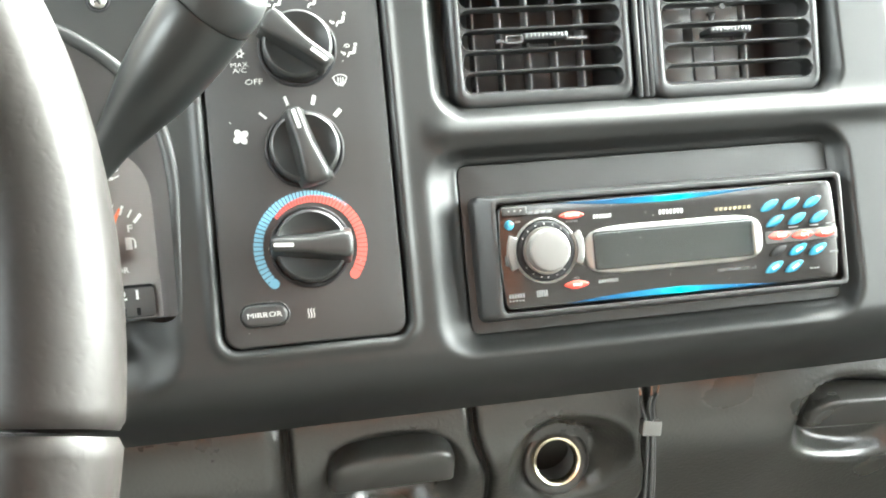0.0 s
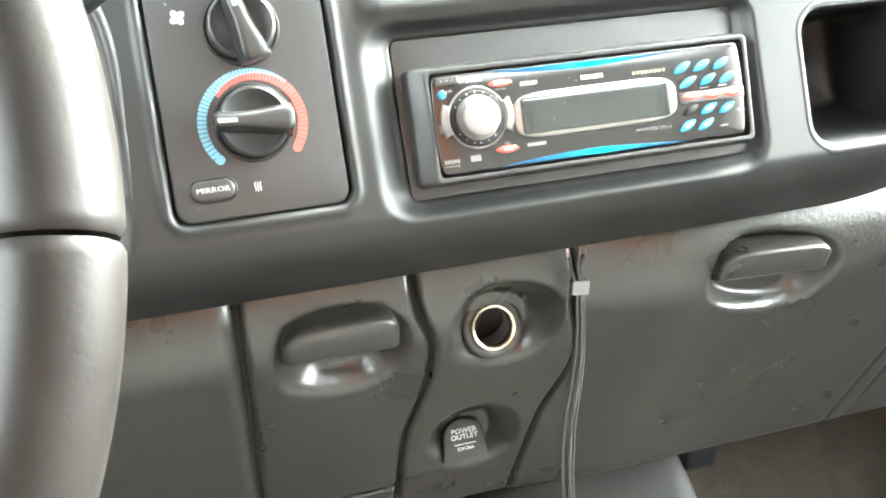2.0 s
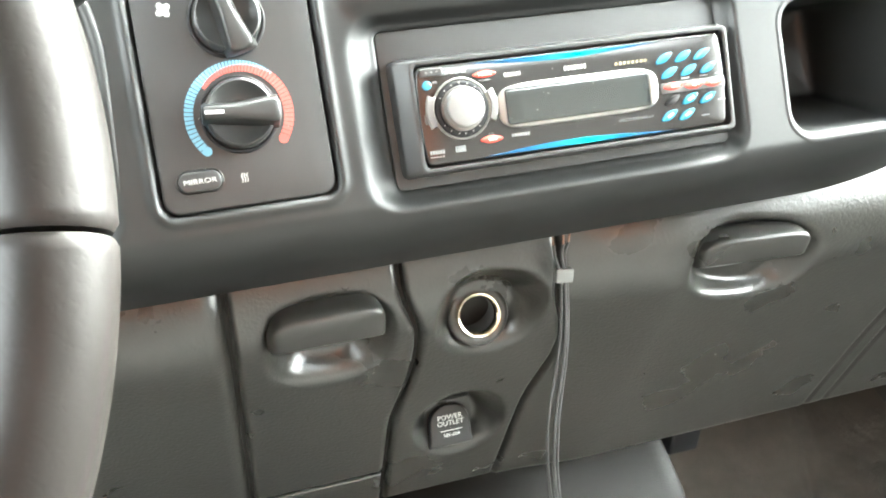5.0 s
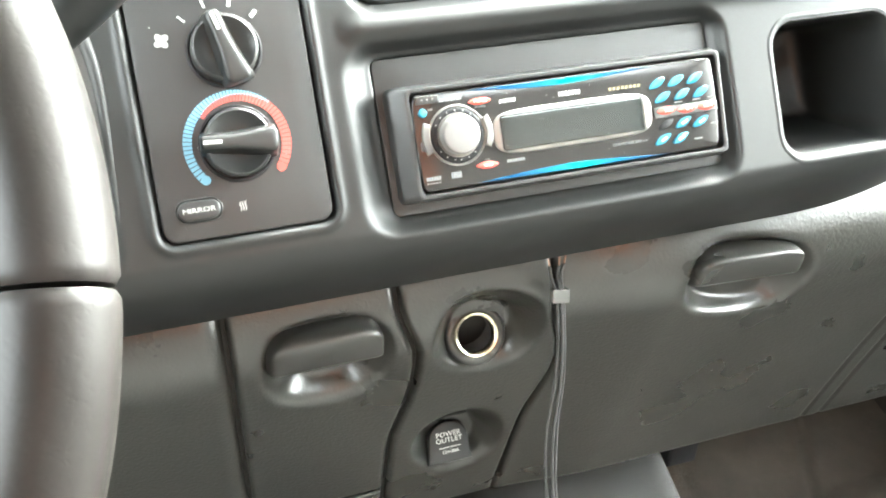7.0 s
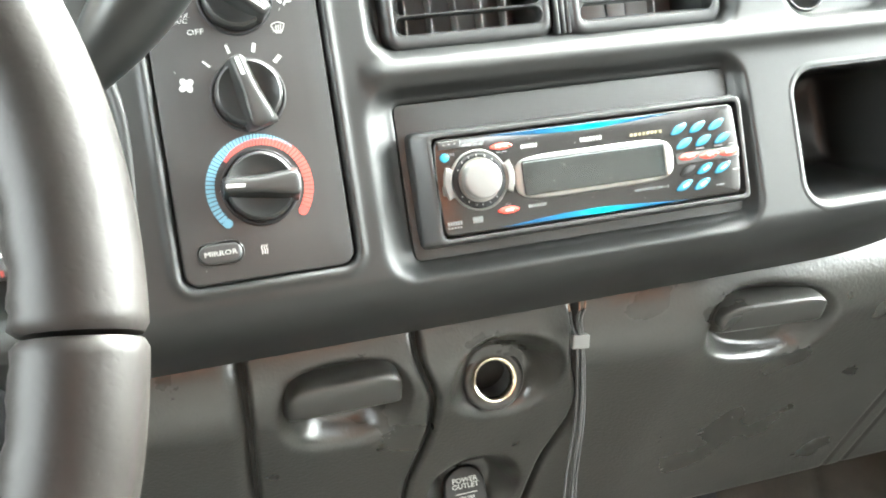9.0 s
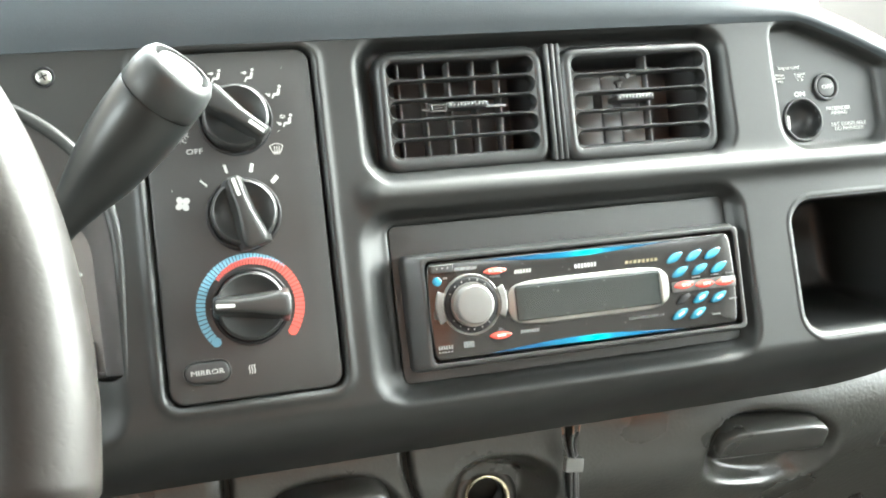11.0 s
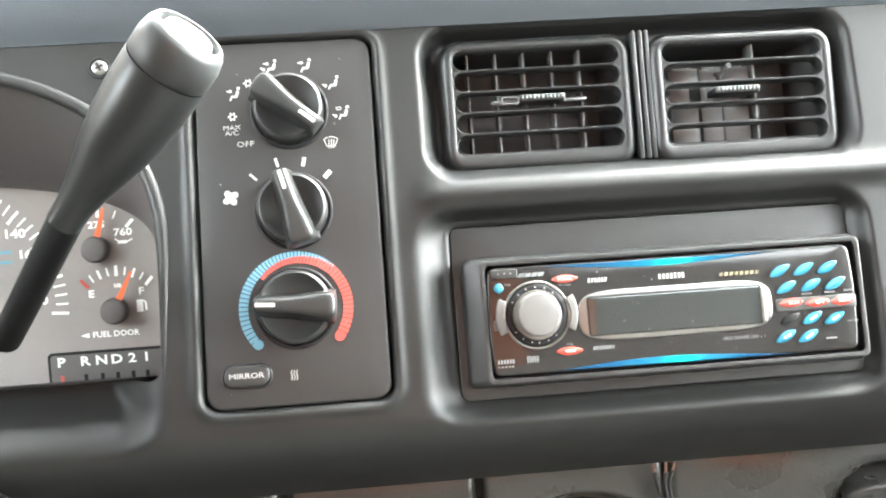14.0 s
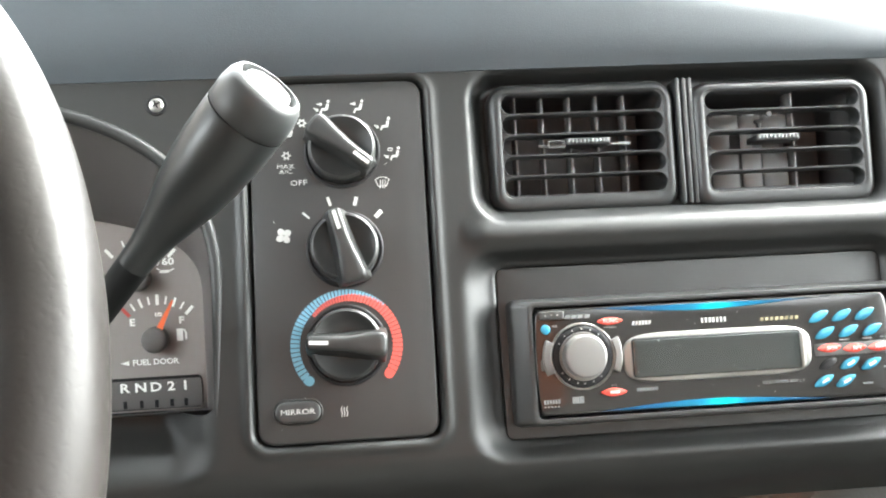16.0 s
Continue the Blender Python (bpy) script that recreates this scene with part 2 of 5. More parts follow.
def tube(points, radius, n=10, cap=True):
    """A round bar along points. radius: one number, or one for each point."""
    pts = [Vector(p) for p in points]
    rads = radius if isinstance(radius, (list, tuple)) else [radius] * len(pts)
    rings, side = [], None
    for i, p in enumerate(pts):
        d = (pts[min(i + 1, len(pts) - 1)] - pts[max(i - 1, 0)]).normalized()
        if side is None:
            side = d.orthogonal().normalized()
        side = (side - d * side.dot(d)).normalized()
        up = d.cross(side)
        rings.append([p + rads[i] * (math.cos(2 * math.pi * k / n) * side + math.sin(2 * math.pi * k / n) * up) for k in range(n)])
    return loft(rings, cap, cap)


def smooth_path(points, steps=8):
    """A Catmull-Rom line through the points."""
    p = [Vector(q) for q in points]
    p = [2 * p[0] - p[1]] + p + [2 * p[-1] - p[-2]]
    out = []
    for i in range(1, len(p) - 2):
        for k in range(steps):
            t = k / steps
            out.append(0.5 * (2 * p[i] + (p[i + 1] - p[i - 1]) * t + (2 * p[i - 1] - 5 * p[i] + 4 * p[i + 1] - p[i + 2]) * t * t + (3 * p[i] - p[i - 1] - 3 * p[i + 1] + p[i + 2]) * t ** 3))
    return out + [p[-2]]


def grid(X, Y, Z, keep=None):
    """A sheet from arrays of equal shape; keep: which cells to leave in."""
    r, c = X.shape
    verts = np.stack([X.ravel(), Y.ravel(), Z.ravel()], 1)
    i, j = np.meshgrid(np.arange(r - 1), np.arange(c - 1), indexing="ij")
    a = (i * c + j)
    faces = np.stack([a, a + 1, a + c + 1, a + c], -1).reshape(-1, 4)
    if keep is not None:
        faces = faces[keep.ravel()]
        used = np.unique(faces)
        remap = np.zeros(len(verts), int)
        remap[used] = np.arange(len(used))
        verts, faces = verts[used], remap[faces]
    return verts.tolist(), faces.tolist()


def sheet(name, geo, material, parent=None, label=""):
    """A large smooth sheet, linked without the sharp-edge pass."""
    me = bpy.data.meshes.new(name)
    me.from_pydata(geo[0], [], geo[1])
    me.materials.append(material)
    me.shade_smooth()
    ob = new(name, me)
    if parent is not None:
        ob.parent = parent
        ob.matrix_parent_inverse = Matrix.Translation(parent.location).inverted()
    if label:
        ob["label"] = label
    return ob


def letters(name, body, size, m, material, parent, label="", squeeze=1.0, bold=0.0):
    """Raised print, centred on the origin of m."""
    cu = bpy.data.curves.new(name, "FONT")
    cu.body, cu.size, cu.align_x, cu.align_y, cu.extrude, cu.offset = body, size, "CENTER", "CENTER", 0.00006, bold
    cu.space_line = 0.85
    cu.resolution_u = 2
    tmp = new(name, cu)
    dg = bpy.context.evaluated_depsgraph_get()
    me = bpy.data.meshes.new_from_object(tmp.evaluated_get(dg))
    bpy.data.objects.remove(tmp)
    verts = [(v.co.x * squeeze, v.co.y, v.co.z + 0.00015) for v in me.vertices]
    faces = [tuple(p.vertices) for p in me.polygons]
    bpy.data.meshes.remove(me)
    return part(name, (verts, faces), material, parent, label, m, smooth=False)


def bar2d(x0, y0, x1, y1, w, z=0.0002):
    """A printed stroke."""
    d = Vector((x1 - x0, y1 - y0))
    n = Vector((-d.y, d.x)).normalized() * w / 2
    pts = [(x0 + n.x, y0 + n.y), (x0 - n.x, y0 - n.y), (x1 - n.x, y1 - n.y), (x1 + n.x, y1 + n.y)]
    return loft([flat(pts, 0.00002), flat(pts, z)], True, True)


def disc2d(x, y, r, z=0.0002, n=14, ry=None):
    o = circle(r, n, x, y, ry)
    return loft([flat(o, 0.00002), flat(o, z)], True, True)


def arc2d(r0, r1, a0, a1, z=0.0002, cx=0.0, cy=0.0, n=3):
    """A printed piece of a ring, angles in degrees."""
    o = [(cx + r1 * math.cos(radians(a0 + (a1 - a0) * i / n)), cy + r1 * math.sin(radians(a0 + (a1 - a0) * i / n))) for i in range(n + 1)]
    o += [(cx + r0 * math.cos(radians(a1 + (a0 - a1) * i / n)), cy + r0 * math.sin(radians(a1 + (a0 - a1) * i / n))) for i in range(n + 1)]
    return loft([flat(o, 0.00002), flat(o, z)], True, True)


def step(a, b, v):
    t = np.clip((v - a) / (b - a), 0, 1)
    return t * t * (3 - 2 * t)


def sd_rrect(X, Z, x0, x1, z0, z1, r):
    """Signed distance to a rounded rectangle, negative inside."""
    qx = np.abs(X - (x0 + x1) / 2) - (x1 - x0) / 2 + r
    qz = np.abs(Z - (z0 + z1) / 2) - (z1 - z0) / 2 + r
    return np.hypot(np.maximum(qx, 0), np.maximum(qz, 0)) + np.minimum(np.maximum(qx, qz), 0) - r


# ---- the dashboard's main surfaces ----
SLOPE = 0.21
LEAN = math.degrees(math.atan(SLOPE))


def bezel_y(z):
    return SLOPE * (z - 1.184)


def crest_z(x):
    """The height of the pad's brow."""
    q = np.maximum(x + 0.28, -0.1)
    return np.maximum(1.4295 - 0.22 * q ** 2 - 0.32 * q ** 4 - 0.7 * np.maximum(x - 0.12, 0) ** 2, 1.25)


def bezel_top(x):
    return np.minimum(1.3525, crest_z(x) - 0.020)


def bezel_bottom(x):
    return 1.112 + np.minimum(1.3 * np.maximum(x - 0.17, 0) ** 2, 0.1)


# the moulded bezel
dash_bezel = thing("dashboard_bezel", (0, 0.03, 1.115), "dark charcoal moulded plastic dashboard bezel with rounded recesses", "dashboard")
U, V = np.meshgrid(np.arange(-0.86, 0.86, 0.0014), np.linspace(0, 1, 176), indexing="ij")
BX = U
BZ = bezel_bottom(U) + V * (bezel_top(U) - bezel_bottom(U))
BY = bezel_y(BZ)
roll = np.clip((bezel_bottom(BX) + 0.047 - BZ) / 0.047, 0, 1)
BY = BY + 0.056 * roll ** 1.6
vents = sd_rrect(BX, BZ, -0.1200, 0.1120, 1.2715, 1.3540, 0.018)
BY = BY + 0.0145 * step(0, 0.0105, -vents)
BY = BY - 0.0045 * np.exp(-((BZ - 1.2665) / 0.0065) ** 2) * step(-0.128, -0.112, BX)
radio = -sd_rrect(BX, BZ, -0.129, 0.1095, 1.1520, 1.2600, 0.021)
plate = sd_rrect(BX, BZ, -0.110, 0.1015, 1.1615, 1.2495, 0.006)
fall = np.where(radio > 0, np.maximum(radio, 0) / (np.maximum(radio, 0) + np.maximum(plate, 0) + 1e-6), 0)
BY = BY + 0.0090 * step(0, 1.0, fall) + 0.004 * step(0, 0.0022, -plate)
cubby = sd_rrect(BX, BZ, 0.137, 0.231, 1.158, 1.245, 0.018)
airbag_x = sd_rrect(BX, BZ, 0.1415, 0.2270, 1.2705, 1.36, 0.020)
BY = BY + 0.010 * step(0, 0.006, -airbag_x) * step(0, 0.006, bezel_top(BX) - BZ)
hvac = sd_rrect(BX, BZ, -0.2345, -0.1405, 1.1675, 1.3505, 0.009)
BY = BY - 0.0015 * np.exp(-((hvac - 0.002) / 0.0022) ** 2) + 0.006 * step(0, 0.0025, -hvac)
ex = np.abs((BX + 0.435) / 0.185)
ez = np.maximum(BZ - 1.243, 0) / 0.105
cl_top = (ex ** 2.6 + ez ** 2.6) ** (1 / 2.6) - 1
cl_low = sd_rrect(BX, BZ, -0.62, -0.25, 1.184, 1.42, 0.012)
cluster = np.maximum(cl_top * 0.12, cl_low)
scoop = sd_rrect(BX, BZ, -0.62, -0.2500, 1.146, 1.25, 0.028)
BY = BY + 0.024 * step(0, 0.034, -scoop) * (cluster > -0.02)
cell = lambda A: (A[:-1, :-1] + A[1:, 1:]) / 2


def cluster_cut(X, Z):
    e1, e2 = np.abs((X + 0.435) / 0.185), np.maximum(Z - 1.243, 0) / 0.105
    return np.maximum(((e1 ** 2.6 + e2 ** 2.6) ** (1 / 2.6) - 1) * 0.12, sd_rrect(X, Z, -0.62, -0.25, 1.184, 1.42, 0.012)) + 0.0006


def cubby_cut(X, Z):
    return sd_rrect(X, Z, 0.137, 0.231, 1.158, 1.245, 0.018) + 0.0020


def trim_edge(cut, X, Z):
    """Leaves out the cells inside a cut and draws the vertices of its rim onto the cut's line."""
    stay = cut(cell(X), cell(Z)) > 0
    near, gone = np.zeros(X.shape, bool), np.zeros(X.shape, bool)
    for a in (slice(0, -1), slice(1, None)):
        for b in (slice(0, -1), slice(1, None)):
            near[a, b] |= stay
            gone[a, b] |= ~stay
    rim = near & gone
    x, z = X[rim], Z[rim]
    for _ in range(4):
        d, h = cut(x, z), 1e-5
        gx, gz = (cut(x + h, z) - d) / h, (cut(x, z + h) - d) / h
        k = np.maximum(gx ** 2 + gz ** 2, 0.2)
        x, z = x - d * gx / k, z - d * gz / k
    shift = bezel_y(z) - bezel_y(Z[rim])
    X[rim], Z[rim] = x, z
    BY[rim] += shift
    return stay


BX, BZ = BX.copy(), BZ.copy()
keep = trim_edge(cluster_cut, BX, BZ)
keep &= trim_edge(cubby_cut, BX, BZ)
for x0, x1 in ((-0.102, -0.0125), (0.0085, 0.0965)):
    keep &= ~((cell(BX) > x0) & (cell(BX) < x1) & (cell(BZ) > 1.2845) & (cell(BZ) < 1.3395))
keep &= np.hypot(cell(BX) - 0.1645, cell(BZ) - 1.2905) > 0.0120
sheet("moulded_face", grid(BX, BY, BZ, keep), M_BEZEL, dash_bezel)

part("radio_plate", pillow(rrect(0.2085, 0.0875, 0.004, 4), 0.0, 0.0006, 0.0, -0.003), M_BLANK, dash_bezel, "flat black plate round the stereo", face_at(-0.0043, bezel_y(1.2055) + 0.0098, 1.2055, LEAN))

# walls of the open storage cubby
def tunnel(outline_of, y_of, depth, shrink, rows=6):
    """A pocket that runs forward from an opening: rings of (x, y, z)."""
    rings = []
    for k in range(rows + 1):
        f = k / rows
        ring = []
        for x, z in grown(outline_of, -shrink * f):
            ring.append((x, y_of(z) + depth * f, z))
        rings.append(ring)
    return rings


co = rrect(0.0865, 0.0795, 0.0145, 8, 0.184, 1.2015)
rings = [[(x, bezel_y(z) + d, z) for x, z in grown(co, g)] for g, d in ((0.0070, 0.0008), (0.0056, 0.0), (0.0042, -0.0004), (0.0028, -0.0003), (0.0014, 0.0006))]
rings += tunnel(co, lambda z: bezel_y(z) + 0.0025, 0.075, 0.008)
rings += [[(0.184 + (x - 0.184) * f, y + d, 1.2015 + (z - 1.2015) * f) for x, y, z in rings[-1]] for f, d in ((0.97, 0.004), (0.90, 0.0075), (0.80, 0.009), (0.4, 0.010))]
part("cubby_lining", loft(rings, False, True), M_BEZEL, dash_bezel, "dark lining of the open storage cubby")

# the padded brow over the bezel and the top of the dash
dash_pad = thing("dash_pad", (0, 0.2, 1.35), "dark blue-grey padded vinyl dashboard top with a curved brow", "dashboard top")
pu, pv = np.meshgrid(np.linspace(-0.86, 0.86, 173), np.linspace(0, 1, 60), indexing="ij")
zb, zc = bezel_top(pu) + 0.0004, crest_z(pu)
rise = np.clip(pv / 0.55, 0, 1)
ang = rise * math.pi / 2
lip = 0.0035 * step(0.0, 0.10, rise) * step(0.95, 0.3, rise)
PY = bezel_y(zb) + 0.0005 - lip + 0.009 * np.sin(ang) + 0.0335 * (1 - np.cos(ang)) ** 2.2
PZ = zb + (zc - zb) * np.sin(ang) ** 0.80 * (0.25 + 0.75 * step(0.0, 0.14, rise))
back = np.clip((pv - 0.55) / 0.45, 0, 1)
PY = PY + 0.88 * back
PZ = PZ - 0.075 * back ** 0.5
part("padded_cover", grid(pu, PY, PZ), M_PAD, dash_pad)


# ---- the lower dash panels ----
def low_y(X, Z):
    s = 1.1 - Z
    y = 0.056 + 0.78 * s
    y = y - 0.020 * step(0.02, 0.11, X) * (1 - 0.5 * step(0, 0.2, s))
    return y + 9 * np.maximum(Z - 1.04, 0) ** 2


def panel_sheet(left, right, top, bottom, extra=None, nx=90, nz=110, edge=0.0052, cut=None, foot=0.0052, brow=0.0):
    """A panel between two edge lines x = left(z), right(z), with its rims rolled back."""
    u, v = np.meshgrid(np.linspace(0, 1, nx), np.linspace(0, 1, nz), indexing="ij")
    Z = bottom + (top - bottom) * v
    L, R = left(Z), right(Z)
    X = L + (R - L) * u
    Y = low_y(X, Z)
    if extra is not None:
        Y = extra(X, Z, Y)
    k = np.maximum(np.clip(1 - np.minimum(X - L, R - X) / edge, 0, 1), np.clip(1 - (Z - bottom) / foot, 0, 1))
    if brow:
        k = np.maximum(k, np.clip(1 - (top - Z) / brow, 0, 1))
    Y = Y + edge * 1.5 * (1 - np.sqrt(np.maximum(1 - k ** 2, 0)))
    mid = lambda A: (A[:-1, :-1] + A[1:, 1:]) / 2
    return grid(X, Y, Z, None if cut is None else cut(mid(X), mid(Z)))


def seam_mid(z):
    """Between the ashtray and the socket panel."""
    return np.interp(z, (0.936, 0.951, 0.970, 0.990, 1.009, 1.028, 1.043, 1.056, 1.068, 1.080, 1.092), (-0.0950, -0.0939, -0.0897, -0.0848, -0.0822, -0.0818, -0.0830, -0.0871, -0.0917, -0.0945, -0.0950))


def seam_right(z):
    """Between the socket panel and the glove box."""
    return np.interp(z, (0.825, 0.912, 0.936, 0.951, 0.970, 0.989, 1.008, 1.028, 1.043, 1.056, 1.068, 1.12), (0.0130, 0.0172, 0.0187, 0.0212, 0.0267, 0.0318, 0.0325, 0.0277, 0.0215, 0.0182, 0.0178, 0.0185))


def oval(X, Z, cx, cz, a, b, turn=0.0, p=2.0):
    """An oval whose long axis is turned by some radians: 1 on its rim."""
    u, v = math.cos(turn) * (X - cx) + math.sin(turn) * (Z - cz), math.cos(turn) * (Z - cz) - math.sin(turn) * (X - cx)
    return (np.abs(u / a) ** p + np.abs(v / b) ** p) ** (1 / p)


def const(v):
    return lambda z: v + 0 * z


def pocket(X, Z, Y, o, yc, zc, k, soft=0.16):
    """Sinks the part of a panel inside the oval o < 1 to the plane y = yc + k (z - zc), where that lies deeper."""
    d = (yc + k * (Z - zc) - Y) * step(1.06, 1.0 - soft, o)
    return Y + (d + np.sqrt(d * d + 0.0014 ** 2)) / 2 * step(1.12, 0.92, o)


TOP = 1.130
knee_panel = thing("knee_panel", (-0.4, 0.2, 0.83), "dark grey grained vinyl knee panel under the steering column", "dash panel")
sheet("panel_face", panel_sheet(const(-0.80), const(-0.2108), TOP, 0.812), M_LOWER, knee_panel)

ashtray = thing("ashtray_drawer", (-0.148, 0.2, 0.87), "dark grey grained vinyl ashtray drawer with a scooped pull, closed", "ashtray")


def ash_scoop(X, Z, Y):
    o = oval(X, Z, -0.1447, 1.0470, 0.0465, 0.0389, -0.04, 2.5)
    return pocket(X, Z, Y, o, 0.1370, 1.0126, -0.22, 0.62)


sheet("drawer_front", panel_sheet(lambda z: -0.2075 + 0 * z, lambda z: seam_mid(z) - 0.0020, TOP, 0.8733, ash_scoop, 130, 240, foot=0.002), M_LOWER, ashtray)
def flap(cx, z0, y0, a, high, deep, slope):
    """A finger pull: straight lower edge, arched upper edge, rounded over at the top and the ends."""
    u, v = np.meshgrid(np.sin(np.linspace(-math.pi / 2, math.pi / 2, 61)), np.linspace(0, 1, 25) ** 0.8, indexing="ij")
    h = high * np.maximum(1 - np.abs(u) ** 6, 0) ** (1 / 2.2)
    over = (1 - v ** 8) ** 0.5 * np.maximum(1 - np.abs(u) ** 20, 0) ** 0.5
    X, Z = cx + a * u, z0 + slope * a * u + h * v
    lip = np.clip((np.maximum(v, np.abs(u) ** 4) - 0.70) / 0.30, 0, 1)
    Y = y0 - 0.60 * h * v + deep * (1 - over) + 0.0075 * lip ** 1.4 - 0.0012 * np.sin(math.pi * np.clip(v * 1.25, 0, 1)) * (1 - u ** 2)
    front = grid(X, Y, Z)
    under = grid(np.stack([X[:, 0], X[:, 0], X[:, 0]], 1), np.stack([Y[:, 0], Y[:, 0] + 0.0025, Y[:, 0] * 0 + y0 + deep], 1), np.stack([Z[:, 0], Z[:, 0] - 0.0015, Z[:, 0] + 0.004], 1))
    return join(front, under)


part("pull_handle", flap(-0.1468, 1.0538, 0.0821, 0.0405, 0.0305, 0.032, 0.0), M_HANDLE, ashtray, "smooth black finger pull")
tray_below = thing("lower_trim_panel", (-0.148, 0.27, 0.80), "dark grey grained vinyl trim panel below the ashtray", "dash panel")
sheet("trim_face", panel_sheet(const(-0.2068), lambda z: seam_mid(z) - 0.0026, 0.8726, 0.8166, lambda X, Z, Y: Y - 0.003, 90, 90, foot=0.008, brow=0.003), M_LOWER, tray_below)

socket_panel = thing("socket_panel", (-0.02, 0.2, 0.84), "dark grey grained vinyl panel holding two power sockets", "dash panel")


def socket_scoops(X, Z, Y):
    Y = pocket(X, Z, Y, oval(X, Z, -0.0294, 1.0456, 0.0425, 0.0376, -0.19, 2.3), 0.1288, 1.0408, -0.26, 0.50)
    return pocket(X, Z, Y, oval(X, Z, -0.0347, 0.9194, 0.0456, 0.0393, -0.93), 0.2286, 0.9136, -0.28, 0.50)


sheet("panel_face", panel_sheet(lambda z: seam_mid(z) + 0.0012, lambda z: seam_right(z) - 0.001, TOP, 0.824, socket_scoops, 150, 200, cut=lambda x, z: (np.hypot(x + 0.0325, z - 1.0385) > 0.0195)), M_LOWER, socket_panel)

glove_box = thing("glove_box", (0.2, 0.2, 0.80), "dark grey grained vinyl glove box door with an oval latch, closed", "glove box")


def glove_relief(X, Z, Y):
    Y = pocket(X, Z, Y, oval(X, Z, 0.1659, 1.0578, 0.0552, 0.0342, -0.206, 2.6), 0.1073, 1.0414, -0.30, 0.42)
    for gx in (0.3507, 0.3729):
        Y = Y + 0.003 * np.exp(-((X - gx) / 0.002) ** 2)
    return Y


sheet("door_face", panel_sheet(lambda z: seam_right(z) + 0.0012, const(0.86), TOP + 0.034, 0.8205, glove_relief, nx=420, nz=130), M_LOWER, glove_box)
part("latch_handle", flap(0.1614, 1.0602, 0.0689, 0.0472, 0.0268, 0.032, -0.05), M_HANDLE, glove_box, "smooth black oval latch")
dash_back = thing("dash_underside", (0, 0.35, 0.8), "dark sheet standing in for the shaded void behind the panels", "dash panel", kind="structure")
# Dark sheet in place of the unlit hollow behind the panels.
bu, bv = np.meshgrid(np.linspace(-0.8, 0.75, 60), np.linspace(0.79, 1.14, 40), indexing="ij")
part("backing", grid(bu, low_y(bu, bv) + 0.036, bv), M_GAP, dash_back)
# strips added deep in the panel joints, to catch light and soften their black
for line, bottom in ((const(-0.2092), 0.815), (lambda z: seam_mid(z) - 0.0004, 0.826), (lambda z: seam_right(z) + 0.0001, 0.826)):
    sv = np.linspace(bottom, TOP, 90)
    SX = np.stack([line(sv) + d for d in (-0.006, 0.0, 0.006)], 0)
    SZ = np.stack([sv] * 3, 0)
    part("joint_lightener", grid(SX, low_y(SX, SZ) + np.array([0.0095, 0.0075, 0.0095])[:, None], SZ), M_GAP, dash_back, "added strip that keeps the shaded joint from going black")

# ---- steering wheel ----
WC = Vector((-0.4364, -0.198, 1.2195))
wheel = thing("steering_wheel", WC, "worn dark grey leather steering wheel with a jointed rim", "steering wheel")
yaw, tilt = -0.281, 0.379
wu = Vector((math.cos(yaw), math.sin(yaw), 0))
wv = Vector((-math.sin(yaw) * math.sin(tilt), math.cos(yaw) * math.sin(tilt), math.cos(tilt)))
wn_ = wu.cross(wv)
WM = Matrix((( wu.x, wv.x, wn_.x, WC.x), (wu.y, wv.y, wn_.y, WC.y), (wu.z, wv.z, wn_.z, WC.z), (0, 0, 0, 1)))
RW, RR = 0.1914, 0.0159


def rim_ring(th, rr=RR):
    c, s = math.cos(th), math.sin(th)
    out = []
    for k in range(20):
        a = 2 * math.pi * k / 20
        pucker = max(-math.cos(a) - 0.35, 0) * (0.0012 * math.sin(th * 118 + 2.2 * math.sin(th * 31)) * (0.6 + 0.4 * math.sin(th * 23)) + 0.0007 * math.sin(th * 67) + 0.0004 * math.sin(th * 201))
        q = RW + (rr + pucker) * math.cos(a)
        out.append((q * c, q * s, rr * 1.06 * math.sin(a)))
    return out


def rim_piece(a0, a1, n):
    rings = []
    for i in range(n + 1):
        th = radians(a0 + (a1 - a0) * i / n)
        end = min(i, n - i)
        rings.append(rim_ring(th, RR - (0.0012 if end == 0 else 0.0)))
    return loft(rings, True, True)


part("rim", rim_piece(-0.2, 180.2, 300), M_WHEEL, wheel, "upper rim wrapped in worn leather", WM)
part("rim", rim_piece(180.6, 359.4, 300), M_WHEEL, wheel, "lower rim of smooth moulded grip", WM)
for sgn in (1, -1):
    rings = []
    for k in range(15):
        f = k / 14
        rad = RW - 0.0015 - (RW - 0.062) * f
        half = 0.036 + 0.044 * (1 - f) ** 2.0
        thick = 0.0166 - 0.003 * step(0.5, 1.0, f)
        drop = -0.006 * step(0.55, 1.0, f)
        low = half + 0.011 + 0.016 * (1 - f) ** 6
        ring = []
        for j in range(28):
            c, s = math.cos(2 * math.pi * j / 28), math.sin(2 * math.pi * j / 28)
            y = math.copysign(abs(c) ** 0.8, c) * half if c * sgn > 0 else c * low
            z = drop + thick * math.copysign(abs(s) ** (0.7 if c * sgn > 0 else 1.25), s)
            ring.append((rad - (1 - f) ** 1.5 * RW * (1 - math.cos(y / RW)), RW * math.sin(y / RW), z))
        rings.append(ring)
    th = 38 if sgn > 0 else 142
    part("spoke", loft(rings, True, True), M_SPOKE_LIT, wheel, "grained leather spoke, its colour lightened for the light on it", WM @ pose(0, 0, 0, 0, 0, th))
